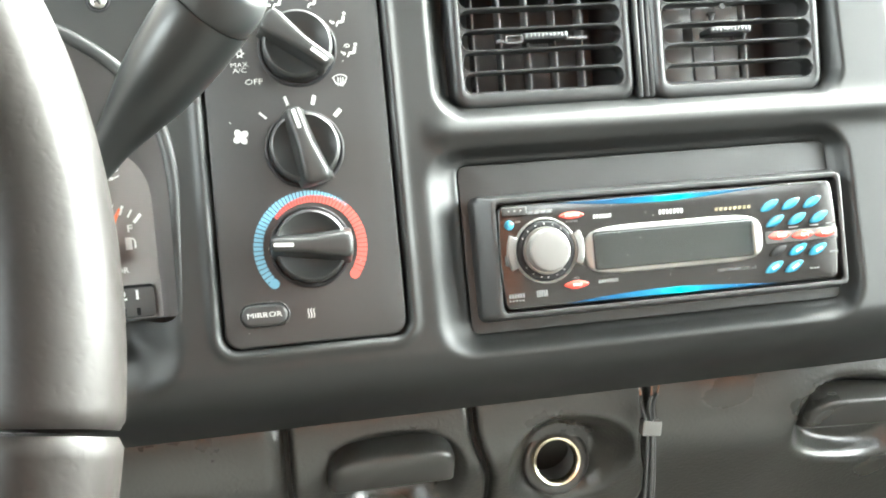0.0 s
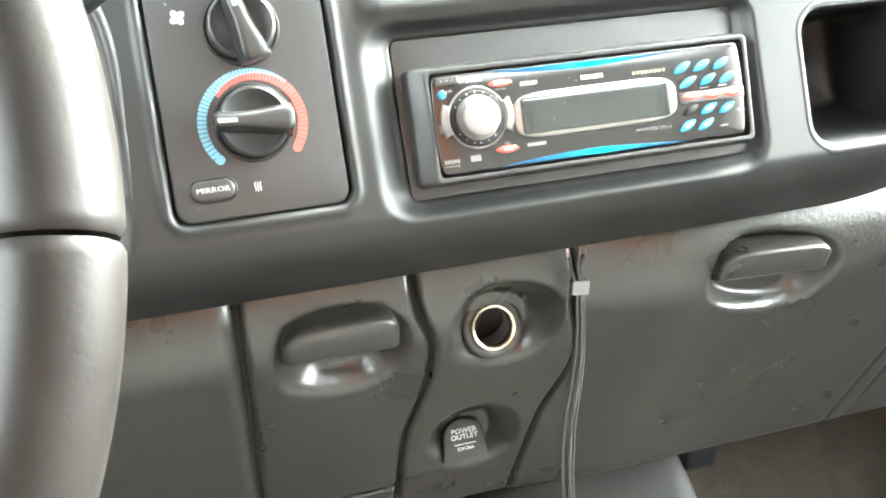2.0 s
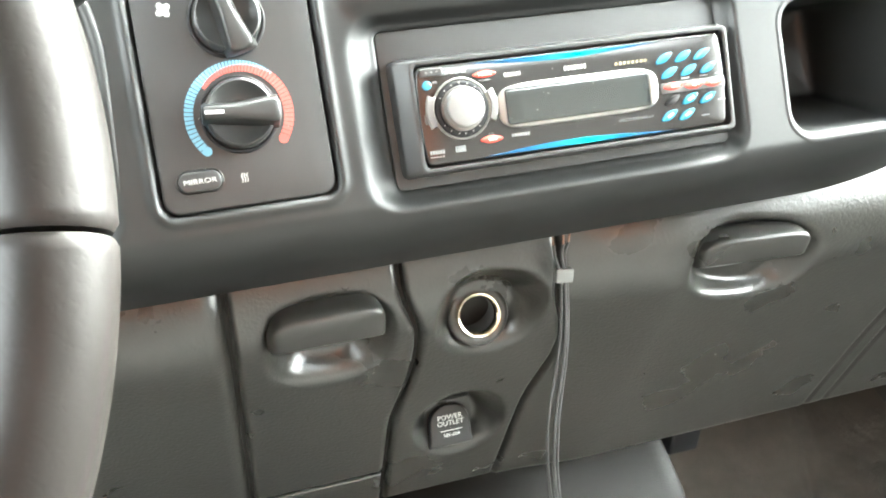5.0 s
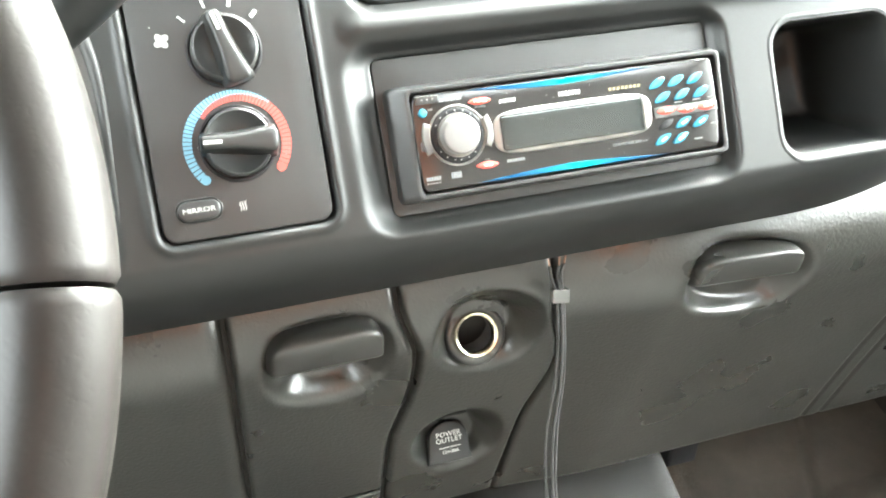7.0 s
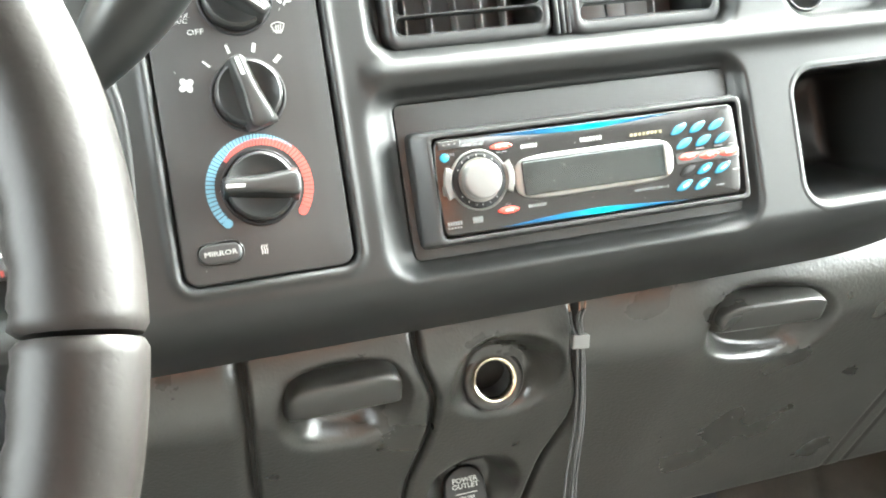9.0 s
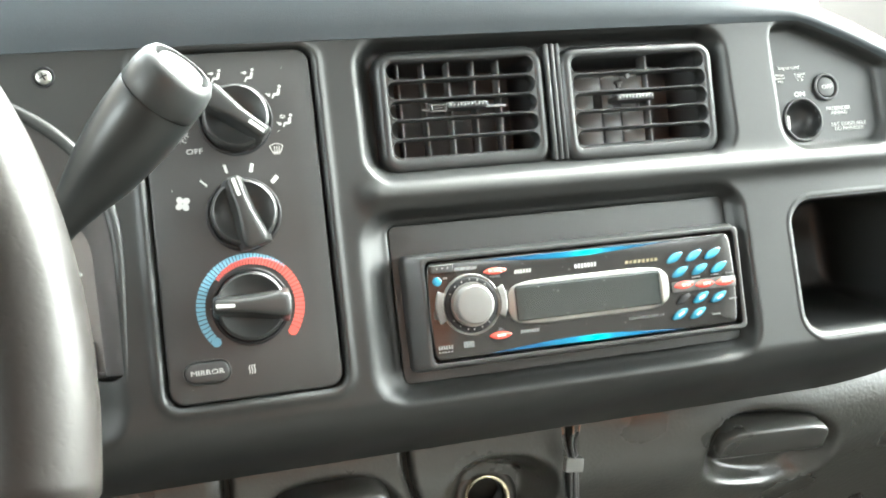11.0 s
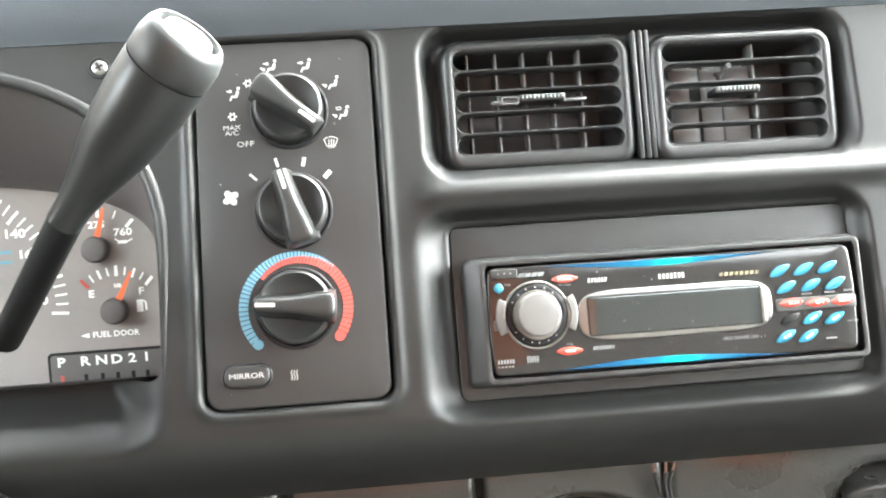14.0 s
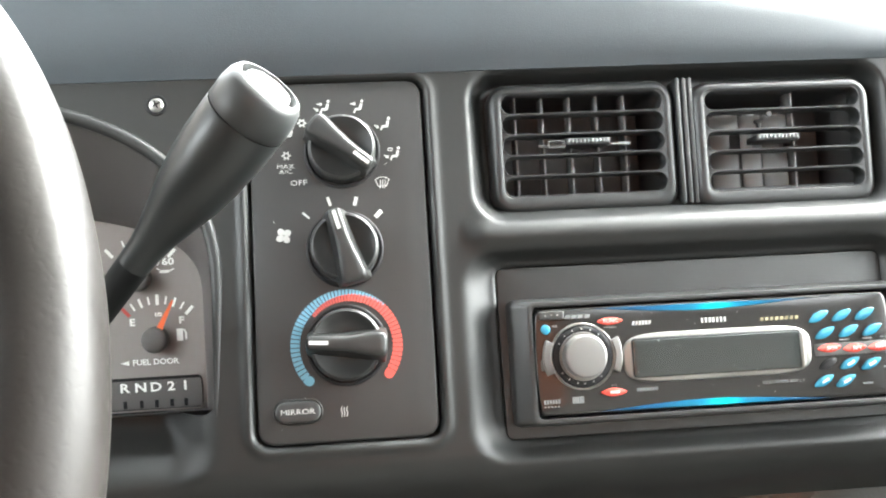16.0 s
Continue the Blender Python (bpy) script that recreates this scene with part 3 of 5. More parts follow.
part("hub", pillow(rrect(0.17, 0.14, 0.03), 0.0, 0.012, 0.006, -0.045), M_WHEEL, wheel, "padded hub cover", WM @ pose(0, 0.005, -0.012))

# ---- column and gear lever ----
column = thing("steering_column", (-0.40, 0.0, 1.17), "black plastic steering column shroud", "steering column")
col_ax = -wn_
c0 = WC + 0.05 * col_ax
part("shroud", tube([c0, c0 + 0.10 * col_ax, c0 + 0.30 * col_ax], [0.036, 0.040, 0.043], 24), M_BLACK, column)
lever = thing("gear_lever", (-0.33, -0.03, 1.18), "dark grey column gear lever with a tapered grip", "gear lever")
tip, neck, root = Vector((-0.2085, -0.100, 1.3315)), Vector((-0.2675, -0.068, 1.268)), Vector((-0.339, 0.042, 1.206))
part("shaft", tube([root, neck + 0.2 * (root - neck), neck], [0.0076, 0.0072, 0.0070], 16), M_SHAFT, lever, "black steel shaft")
axis = (tip - neck).normalized()
LM = Matrix.Translation(neck) @ axis.to_track_quat("Z", "Y").to_matrix().to_4x4()
LEN = (tip - neck).length
prof = [(0.0070, -0.004), (0.0071, 0.0), (0.0075, 0.006), (0.0087, 0.014), (0.0111, 0.025), (0.0138, 0.037), (0.0155, 0.049), (0.0164, 0.061), (0.0166, LEN - 0.0175), (0.0163, LEN - 0.0165)]
part("grip", revolve(prof, 40), M_LEVER, lever, "satin dark grey tapered grip", LM)
prof = [(0.0160, LEN - 0.0164), (0.0166, LEN - 0.0155), (0.0165, LEN - 0.008), (0.0155, LEN - 0.003), (0.0138, LEN - 0.0003), (0.0124, LEN), (0.0118, LEN - 0.0010), (0.0117, LEN - 0.004)]
part("end_cap", revolve(prof, 40), M_CAP, lever, "glossy silver-grey end cap", LM)
part("cap_groove", revolve([(0.0118, LEN - 0.0032), (0.0090, LEN - 0.0032)], 32), M_SHAFT, lever, "dark groove round the button", LM)
prof = [(0.0098, LEN - 0.0036), (0.0098, LEN - 0.0012), (0.0093, LEN - 0.0004), (0.006, LEN - 0.0001), (0.0001, LEN)]
part("button", revolve(prof, 32), M_BUTTON, lever, "silver push button", LM)

# ---- the cab around ----
def wall_with_window(name, x, w_y, w_z, y0, y1, z0, z1, thick, label):
    ob = thing(name, (x, (y0 + y1) / 2, z0), label, "wall", kind="structure")
    o = [(y1, z1), (y0, z1), (y0, z0), (y1, z0)]
    i = [(w_y[1], w_z[1]), (w_y[0], w_z[1]), (w_y[0], w_z[0]), (w_y[1], w_z[0])]
    rings = [[(x, *p) for p in o], [(x + thick, *p) for p in o], [(x + thick, *p) for p in i], [(x, *p) for p in i], [(x, *p) for p in o]]
    part("door_trim", loft(rings), M_TRIM, ob, smooth=False)


# Unseen cab sides; their openings are sized to steer daylight onto dash and wheel.
wall_with_window("wall_driver_side", -0.86, (-0.90, -0.10), (1.22, 1.80), -1.15, 0.95, 0.45, 1.95, -0.06, "plain grey unseen door trim, its window sized for the light")
wall_with_window("wall_passenger_side", 0.86, (-0.72, 0.34), (1.00, 1.87), -1.15, 0.95, 0.45, 1.95, 0.06, "plain grey unseen cab side, its opening sized for the light")
# Unseen rear wall: tone and opening set by what the dash reflects.
rear = thing("wall_rear", (0, -0.95, 0.45), "plain dark unseen rear cab wall with an added rust-brown reflector", "wall", kind="structure")
o = [(0.86, 1.95), (-0.86, 1.95), (-0.86, 0.45), (0.86, 0.45)]
i = [(0.72, 1.86), (0.20, 1.86), (0.20, 1.64), (0.72, 1.64)]
part("panel", loft([[(a, y, b) for a, b in q] for q, y in ((o, -0.95), (o, -1.00), (i, -1.00), (i, -0.95), (o, -0.95))]), M_REAR, rear, smooth=False)
# Reflector added for warm reflections in the bezel, stereo and wheel.
part("warm_reflector_panel", pillow(rrect(0.50, 0.52, 0.08), 0.05, 0.03, 0.01, 0.0), M_WARM_REFLECTOR, rear, "added rust-brown panel that gives the dash warm reflections", pose(-0.27, -0.949, 1.40, -90, 0, 0))
# Unseen roof: its front edge and pale colour set the top light.
ceiling = tagged(part("ceiling", box(-0.9, 0.9, -1.2, -0.02, 1.95, 1.99), M_ROOF, None, smooth=False), "plain pale grey unseen headliner that bounces light down", "ceiling", kind="structure")
floor = tagged(part("floor", box(-0.86, 0.86, -1.15, 0.95, 0.40, 0.45), M_FLOOR, None, smooth=False), "plain cab floor", "floor", kind="structure")
tagged(part("wall_front", box(-0.86, 0.86, 0.95, 1.0, 0.40, 1.36), M_GAP, None, smooth=False), "dark bulkhead behind the dashboard", "wall", kind="structure")
# carpet of the passenger footwell
cu_, cv_ = np.meshgrid(np.linspace(-0.1, 0.86, 120), np.linspace(0, 1, 90), indexing="ij")
CYY = 0.15 + 0.77 * cv_
CZZ = 0.47 + 0.5 * np.maximum(CYY - 0.62, 0) ** 1.2 * 1.6 + 0.16 * step(0.42, 0.18, cu_) + 0.004 * np.sin(cu_ * 31 + CYY * 17)
fold = np.exp(-((cu_ - (0.58 + 0.5 * (CYY - 0.49))) / 0.008) ** 2)
carpet = tagged(sheet("carpet", grid(cu_, CYY, CZZ - 0.012 * fold), M_CARPET), "worn grey-brown carpet on the footwell floor", "carpet", kind="structure")
# tunnel cover
cover = thing("tunnel_cover", (0.05, 0.45, 0.62), "black plastic cover over the transmission tunnel", "cover")
rings = []
for x in (-0.060, -0.045, -0.030, -0.015, 0.0, 0.015, 0.030, 0.045, 0.060, 0.08, 0.12, 0.18, 0.24, 0.258, 0.263, 0.2655):
    r = min(max((0.075 - x) / 0.135, 0), 1)
    e = {0.258: 0.0, 0.263: 0.002, 0.2655: 0.006}.get(x, 0.0)
    y0, z0 = 0.13 * r * r + e, -0.02 * r - 0.012 * r * r - e
    line = [(0.62, 0.757), (0.50, 0.757), (0.42, 0.750), (0.396, 0.738), (0.362, 0.7085), (0.353, 0.6995), (0.347, 0.690), (0.3435, 0.678), (0.341, 0.664), (0.335, 0.60), (0.330, 0.48)]
    rings.append([(x, y + y0, max(z + z0, 0.46)) for y, z in line])
part("moulded_cover", loft(rings, True, True, False), M_COVER, cover)

# loose cable below the ashtray
cable = thing("loose_cable", (-0.09, 0.33, 0.78), "thin grey cable hanging below the ashtray", "cable")
part("cable_sheath", tube(smooth_path([(-0.112, 0.345, 0.800), (-0.104, 0.322, 0.795), (-0.096, 0.318, 0.788), (-0.090, 0.322, 0.770), (-0.086, 0.332, 0.740), (-0.080, 0.345, 0.700)], 6), 0.0014, 8), M_TIE, cable)

# outside
ground = tagged(part("ground", grid(*[a.astype(float) for a in (lambda X, Y: (X, Y, 0 * X))(*np.meshgrid(np.linspace(-2500, 2500, 21), np.linspace(-2500, 2500, 21), indexing="ij"))]), M_GROUND, None), "grey open asphalt ground", "ground", kind="structure")

# bracket under the glove box
bracket = thing("bracket", (0.315, 0.42, 0.70), "black plastic bracket under the glove box", "bracket")
part("bracket_body", join(box(-0.030, 0.022, -0.012, 0.012, -0.03, 0.02, 0.004), box(0.010, 0.060, -0.010, 0.010, -0.004, 0.022, 0.004)), M_BLACK, bracket, "", pose(0.300, 0.415, 0.745, 8, 12, 20))

# ---- climate control panel ----
CL = math.cos(radians(LEAN))
climate = thing("climate_control_panel", (-0.1875, 0.0, 1.17), "dark charcoal climate control panel with three rotary knobs", "control panel")
CM = face_at(-0.1875, bezel_y(1.2593), 1.2593, LEAN)
part("plate", pillow(rrect(0.0890, 0.1835, 0.0080), -0.0006, 0.0014, 0.0, -0.0065), M_PLATE, climate, "matt charcoal faceplate", CM)
CP = CM @ pose(0, 0, -0.00055)


def on_climate(x, z):
    return CP @ pose(x + 0.1875, (z - 1.2593) / CL, 0)


def knob(x, z, angle, r):
    k = part("knob", revolve([(r, -0.002), (r, 0.0086), (r - 0.0005, 0.0102), (r - 0.0016, 0.0108), (r - 0.0028, 0.0102), (r - 0.0042, 0.0088), (r * 0.4, 0.0074), (0.0001, 0.0072)], 48), M_KNOB, climate, "black rotary knob", on_climate(x, z))
    part("collar", washer(circle(r + 0.0024, 48), circle(r + 0.0004, 48), -0.001, 0.0011, 0.0005), M_BLACK, k, "", on_climate(x, z))
    m = on_climate(x, z) @ pose(0, 0, 0, 0, 0, angle)
    L = r + 0.0012
    half = [(L, 0.0016), (L - 0.0006, 0.0027), (L - 0.0020, 0.0034), (0.006, 0.0034), (0.0, 0.0037), (-0.006, 0.0046), (-L + 0.004, 0.0060), (-L + 0.001, 0.0058), (-L - 0.0004, 0.0040), (-L - 0.0008, 0.0018)]
    bar = [(a, -b) for a, b in half[::-1]] + half
    rings = []
    for z, g in ((0.0060, 0.0030), (0.0085, 0.0021), (0.0115, 0.0012), (0.0148, 0.0005), (0.0162, 0.0), (0.0171, -0.0006), (0.0175, -0.0014)):
        rings.append([(max(min(a, L + 0.0002), -L - 0.0010), b, z) for a, b in grown(bar, g)])
    rings.append([(a * 0.9, b * 0.5, 0.0176) for a, b in grown(bar, -0.0014)])
    part("grip_bar", loft(rings, False, True), M_KNOB, k, "", m)
    part("pointer", bar2d(L - 0.0012, 0, L - 0.0105, 0, 0.0018, 0.0003), M_WHITE, k, "white pointer line", m @ pose(0, 0, 0.01755))
    return k


knob(-0.1850, 1.3128, -40, 0.0172)
knob(-0.1858, 1.2630, 105, 0.0172)
knob(-0.1870, 1.2155, 176, 0.0178)

def scale_angles(a0, a1):
    """The angles at which the temperature scale's segments begin: wide ones first, narrower towards the tip."""
    out, a, way = [], a0, 1 if a1 > a0 else -1
    while (a1 - a) * way > 0:
        f = (a - a0) / (a1 - a0)
        out.append((a, a + way * (5.4 - 2.2 * f - 1.0), f))
        a += way * (5.4 - 2.2 * f)
    return out


for a, e, f in scale_angles(221, 47):
    inner = 0.0233 + 0.0034 * min(max((134 - a) / 88, 0), 1) ** 0.8
    part("cold_segment", arc2d(inner, 0.0279, e, a, n=2), M_BLUE, climate, "", on_climate(-0.187, 1.2155))
part("cold_segment", disc2d(0.0254 * math.cos(radians(221)), 0.0254 * math.sin(radians(221)), 0.0025), M_BLUE, climate, "", on_climate(-0.187, 1.2155))
for a, e, f in scale_angles(-36, 136):
    g = min(max((a - 44) / 92, 0), 1)
    part("hot_segment", arc2d(0.0229 - 0.0018 * g, 0.0278 - 0.0048 * g, a, e, n=2), M_RED, climate, "", on_climate(-0.187, 1.2155))
part("hot_segment", disc2d(0.0254 * math.cos(radians(-36.5)), 0.0254 * math.sin(radians(-36.5)), 0.0025), M_RED, climate, "", on_climate(-0.187, 1.2155))

for k, (x, z, w) in enumerate(((-0.2047, 1.2807, 0.0010), (-0.1928, 1.2873, 0.0014), (-0.1794, 1.2869, 0.0018), (-0.1680, 1.2800, 0.0022))):
    a = math.atan2((z - 1.263) / CL, x + 0.1858)
    part("speed_mark", bar2d(-0.0023 * math.cos(a), -0.0023 * math.sin(a), 0.0023 * math.cos(a), 0.0023 * math.sin(a), w), M_WHITE, climate, "", on_climate(x, z))
geos = [moved(disc2d(0.0022, 0.0004, 0.0020, ry=0.0017), pose(0, 0, 0, 0, 0, a)) for a in (25, 115, 205, 295)]
part("fan_symbol", join(*geos), M_WHITE, climate, "white fan symbol", on_climate(-0.2162, 1.2710))


def snow(x, z):
    g = [arc2d(0.0009, 0.0016, 0, 359, n=16)] + [disc2d(0.0019 * math.cos(radians(a)), 0.0019 * math.sin(radians(a)), 0.0005, n=8) for a in range(0, 360, 60)]
    part("cooling_symbol", join(*g), M_WHITE, climate, "", on_climate(x, z))


def airflow(x, z, upper, lower, screen):
    """A seat-shaped pictogram with arrows for the way the air goes."""
    g = [disc2d(0.0031, 0.0036, 0.0010), bar2d(0.0027, 0.0020, 0.0017, -0.0017, 0.0017), bar2d(0.0021, -0.0016, -0.0010, -0.0015, 0.0014), bar2d(-0.0008, -0.0011, -0.0022, -0.0040, 0.0010)]
    if upper:
        g += [bar2d(-0.0042, 0.0020, -0.0008, 0.0018, 0.0008), disc2d(-0.0018, 0.0019, 0.0011, n=6)]
    if lower:
        g += [bar2d(-0.0062, -0.0006, -0.0034, -0.0022, 0.0008), disc2d(-0.0042, -0.0018, 0.0011, n=6)]
    if screen:
        g += [arc2d(0.0015, 0.0020, 10, 170, cx=-0.0022, cy=0.0022, n=8), bar2d(-0.0035, 0.0022, -0.0009, 0.0022, 0.0005)]
    part("airflow_symbol", join(*g), M_WHITE, climate, "", on_climate(x, z) @ Matrix.Diagonal((0.82, 0.82, 1, 1)))


snow(-0.2135, 1.3116)
snow(-0.2050, 1.3282)
airflow(-0.2125, 1.3230, True, False, False)
airflow(-0.1935, 1.3362, True, True, False)
airflow(-0.1762, 1.3358, True, False, False)
airflow(-0.1628, 1.3262, False, True, False)
airflow(-0.1585, 1.3105, False, True, True)
g = [arc2d(0.0048, 0.0052, 48, 132, cy=-0.002, n=8), bar2d(-0.0035, 0.0018, -0.0021, -0.0018, 0.0004), bar2d(0.0035, 0.0018, 0.0021, -0.0018, 0.0004), bar2d(-0.0021, -0.0018, 0.0021, -0.0018, 0.0004)]
g += [bar2d(a, -0.0030, a + 0.0003, 0.0016, 0.0004) for a in (-0.0012, 0.0, 0.0012)]
part("defrost_symbol", join(*g), M_WHITE, climate, "", on_climate(-0.1652, 1.2958))
letters("off_mark", "OFF", 0.0040, on_climate(-0.2077, 1.2973), M_WHITE, climate, "", 1.25)
letters("max_mark", "MAX\nA/C", 0.0033, on_climate(-0.2141, 1.3046), M_WHITE, climate, "", 1.25)
mb = part("mirror_button", pillow(rrect(0.0222, 0.0105, 0.0052, 8), 0.0030, 0.0014, 0.0003, -0.002), M_PLATE, climate, "charcoal oval push button", on_climate(-0.2122, 1.1848))
part("button_rim", washer(rrect(0.0244, 0.0127, 0.0063, 8), rrect(0.0226, 0.0109, 0.0054, 8), -0.001, 0.0010, 0.0004), M_PLATE, mb, "", on_climate(-0.2122, 1.1848))
letters("button_print", "MIRROR", 0.0037, on_climate(-0.2122, 1.1848) @ pose(0, 0, 0.0032), M_WHITE, mb, "", 1.25)
g = []
for dx in (-0.0013, 0.0, 0.0013):
    g += [bar2d(dx + 0.0003, 0.0024, dx - 0.0003, 0.0009, 0.0004), bar2d(dx - 0.0003, 0.0010, dx + 0.0003, -0.0008, 0.0004), bar2d(dx + 0.0003, -0.0007, dx - 0.0002, -0.0024, 0.0004)]
part("heat_symbol", join(*g), M_WHITE, climate, "", on_climate(-0.1897, 1.1837))
# lint and specks on the plate
rng = random.Random(4)
g = []
for _ in range(9):
    x, y, a = rng.uniform(-0.04, 0.04), rng.uniform(-0.088, 0.088), rng.uniform(0, 3.1)
    L = rng.choice((0.0003, 0.0004, 0.0012))
    g.append(bar2d(x, y, x + L * math.cos(a), y + L * math.sin(a), 0.00022, 0.00012))
tagged(part("lint", join(*g), M_PRINT, climate, "", CP), kind="stuff")


# ---- air vents ----
def air_vent(x, y, z, w, h, turned, label):
    v = thing("air_vent", (x, y, z - h / 2), label, "air vent", "dashboard air vents")
    m = face_at(x, y, z, 7)
    out = rrect(w + 0.0040, h + 0.0075, 0.0120, 6, 0, -0.0018)
    inn = rrect(w - 0.0105, h - 0.0085, 0.0042, 6)
    part("outer_frame", loft([flat(out, -0.012), flat(out, -0.0050), flat(grown(out, -0.0012), -0.0018), flat(grown(out, -0.0030), 0.0004), flat(grown(out, -0.0046), 0.0010), flat(grown(inn, 0.0006), 0.0010), flat(inn, 0.0004), flat(inn, -0.012)]), M_VENT, v, "", m)
    iw, ih = w - 0.0105, h - 0.0085
    pitch = ih / 5
    for k in range(5):
        cy = ih / 2 - pitch * (k + 0.5)
        rect = rrect(iw + 0.0004, pitch, 0.00001, 6, 0, cy)
        pill = rrect(iw - 0.0012, pitch - 0.0015, (pitch - 0.0017) / 2, 6, 0, cy)
        rings = [flat(rect, -0.009), flat(rect, 0.0004), flat(grown(pill, 0.0005), 0.0006), flat(pill, 0.0), flat(pill, -0.009)]
        part("louvre", loft(rings), M_VENT, v, "", m)
    part("duct", loft([flat(grown(inn, 0.0005), -0.009), flat(inn, -0.05)], False, True), M_DUCT, v, "dark duct behind the louvres", m)
    n = 5
    for k in range(n):
        vx = -iw / 2 + 0.0088 + 0.0150 * k
        if not turned:
            part("vane", box(-0.0005, 0.0005, -ih / 2, ih / 2, -0.020, -0.008, 0.0003), M_VANE_DARK, v, "", m @ pose(vx, 0, 0))
    if turned:
        top = ih / 2 - pitch * 1.05
        for k, (x0, x1) in enumerate(((0.0087, 0.0226), (0.0255, 0.0356), (0.0378, 0.0506))):
            w2 = (x1 - x0) / 2
            mm = m @ pose(-iw / 2 + (x0 + x1) / 2, 0, -0.015, 0, -14, 0)
            body = [box(-w2, w2, -ih / 2, -pitch * 0.5, -0.0006, 0.0006, 0.0003), box(-w2, w2 - 0.004, -pitch * 0.5, pitch * 0.5, -0.0006, 0.0006, 0.0003), box(-w2, w2 + 0.001, pitch * 0.5, top, -0.0006, 0.0006, 0.0003), box(-w2 + 0.002, w2 - 0.002, top, top + 0.004, -0.0006, 0.0006, 0.0003)]
            part("vane", join(*body), M_VANE, v, "pale grey turned vane", mm)
        part("vane", box(-0.0005, 0.0005, -ih / 2, ih / 2, -0.020, -0.008, 0.0003), M_VANE_DARK, v, "", m @ pose(-iw / 2 + 0.0525, 0, 0))
        hook = join(box(-0.0024, 0.0024, -0.0010, 0.0010, -0.012, -0.010, 0.0004), box(-0.0012, 0.0012, -0.0034, 0.0010, -0.012, -0.010, 0.0004), disc2d(0.001, 0.0018, 0.0014, 0.001))
        part("vane_hook", hook, M_KNOB, v, "small dark linkage hook", m @ pose(-iw / 2 + 0.0345, pitch + 0.001, 0))
    sx = -0.004 if turned else 0.002
    tab = part("slide_tab", pillow(rrect(0.024, 0.0036, 0.0010), 0.0010, 0.0008, 0, -0.012), M_VENT, v, "ridged slide tab", m @ pose(sx, 0.001, 0))
    g = [box(a - 0.0006, a + 0.0006, -0.0006, 0.0012, 0.0006, 0.0018, 0.0003) for a in [(-0.0105 + 0.0021 * i) for i in range(11)]]
    part("tab_ridges", join(*g), M_VANE, tab, "", m @ pose(sx, 0.001, 0))
    for x0 in ((-0.0215,) if not turned else ()):
        part("slide_bar", box(-0.030, 0.020, -0.0007, 0.0007, -0.006, -0.003, 0.0003), M_VANE_DARK, tab, "", m @ pose(sx + 0.004, 0.0, 0))
        part("slide_link", washer(rrect(0.0090, 0.0040, 0.0004), rrect(0.0078, 0.0028, 0.0003), -0.002, 0.0004, 0.0002), M_VANE_DARK, tab, "", m @ pose(sx + x0 + 0.0045, 0.0, 0))
    return v


air_vent(-0.0568, 0.0325, 1.3122, 0.0985, 0.0635, False, "charcoal plastic air vent with louvres set straight")
air_vent(0.0525, 0.0300, 1.3105, 0.0975, 0.0630, True, "charcoal plastic air vent with pale vanes turned aside")
part("vent_divider", join(*[box(a, a + 0.0022, -0.034, 0.034, -0.012, 0.002, 0.001) for a in (-0.0052, -0.0016, 0.0016)]), M_VENT, dash_bezel, "ribbed strip between the vents", face_at(-0.0006, 0.0325, 1.3115, 7))

# ---- car stereo ----
stereo = thing("car_stereo", (0, 0.02, 1.17), "gloss black single-slot car stereo lit in blue", "car stereo")
SM = face_at(0, -0.0025, 1.2025, 9.0) @ Matrix.Diagonal((1, 1.012, 1, 1))
mid = lambda x0, x1, z0, z1, r: rrect(x1 - x0, z1 - z0, r, 6, (x0 + x1) / 2, (z0 + z1) / 2 - 1.2025)
rings = [flat(mid(-0.1055, 0.0992, 1.1700, 1.2350, 0.004), -0.034), flat(mid(-0.1045, 0.0990, 1.1708, 1.2344, 0.004), -0.0090), flat(mid(-0.1030, 0.0985, 1.1714, 1.2338, 0.004), -0.0074),
         flat(mid(-0.0968, 0.0965, 1.1727, 1.2322, 0.003), -0.0004), flat(mid(-0.0958, 0.0955, 1.1737, 1.2312, 0.003), 0.0), flat(mid(-0.0942, 0.0942, 1.1750, 1.2300, 0.003), -0.0006), flat(mid(-0.0940, 0.0940, 1.1752, 1.2298, 0.003), -0.008)]
part("trim_ring", loft(rings), M_STEREO, stereo, "black sleeve and trim ring", SM)
plate_line = [(x + math.copysign(0.0016 * (1 - (y / 0.0262) ** 2), x), y) for x, y in rrect(0.1808, 0.0522, 0.0035, 8)]
plate_line = [(x - 0.0022 if x < 0 else x, y) for x, y in plate_line]
bowed = []
for i, p in enumerate(plate_line):
    q = plate_line[(i + 1) % len(plate_line)]
    bowed.append(p)
    if abs(p[0] - q[0]) < 0.001 and abs(p[1] - q[1]) > 0.02:
        for k in range(1, 8):
            y = p[1] + (q[1] - p[1]) * k / 8
            bowed.append((math.copysign(0.0904 + 0.0016 * (1 - (y / 0.0262) ** 2), p[0]) - (0.0022 if p[0] < 0 else 0), y))
fp = part("faceplate", pillow(bowed, 0.0, 0.0014, 0.0004, -0.010), M_FACE, stereo, "gloss black detachable faceplate", SM)


def on_stereo(x, z, h=0.0003):
    return SM @ pose(x, z - 1.2025, h)


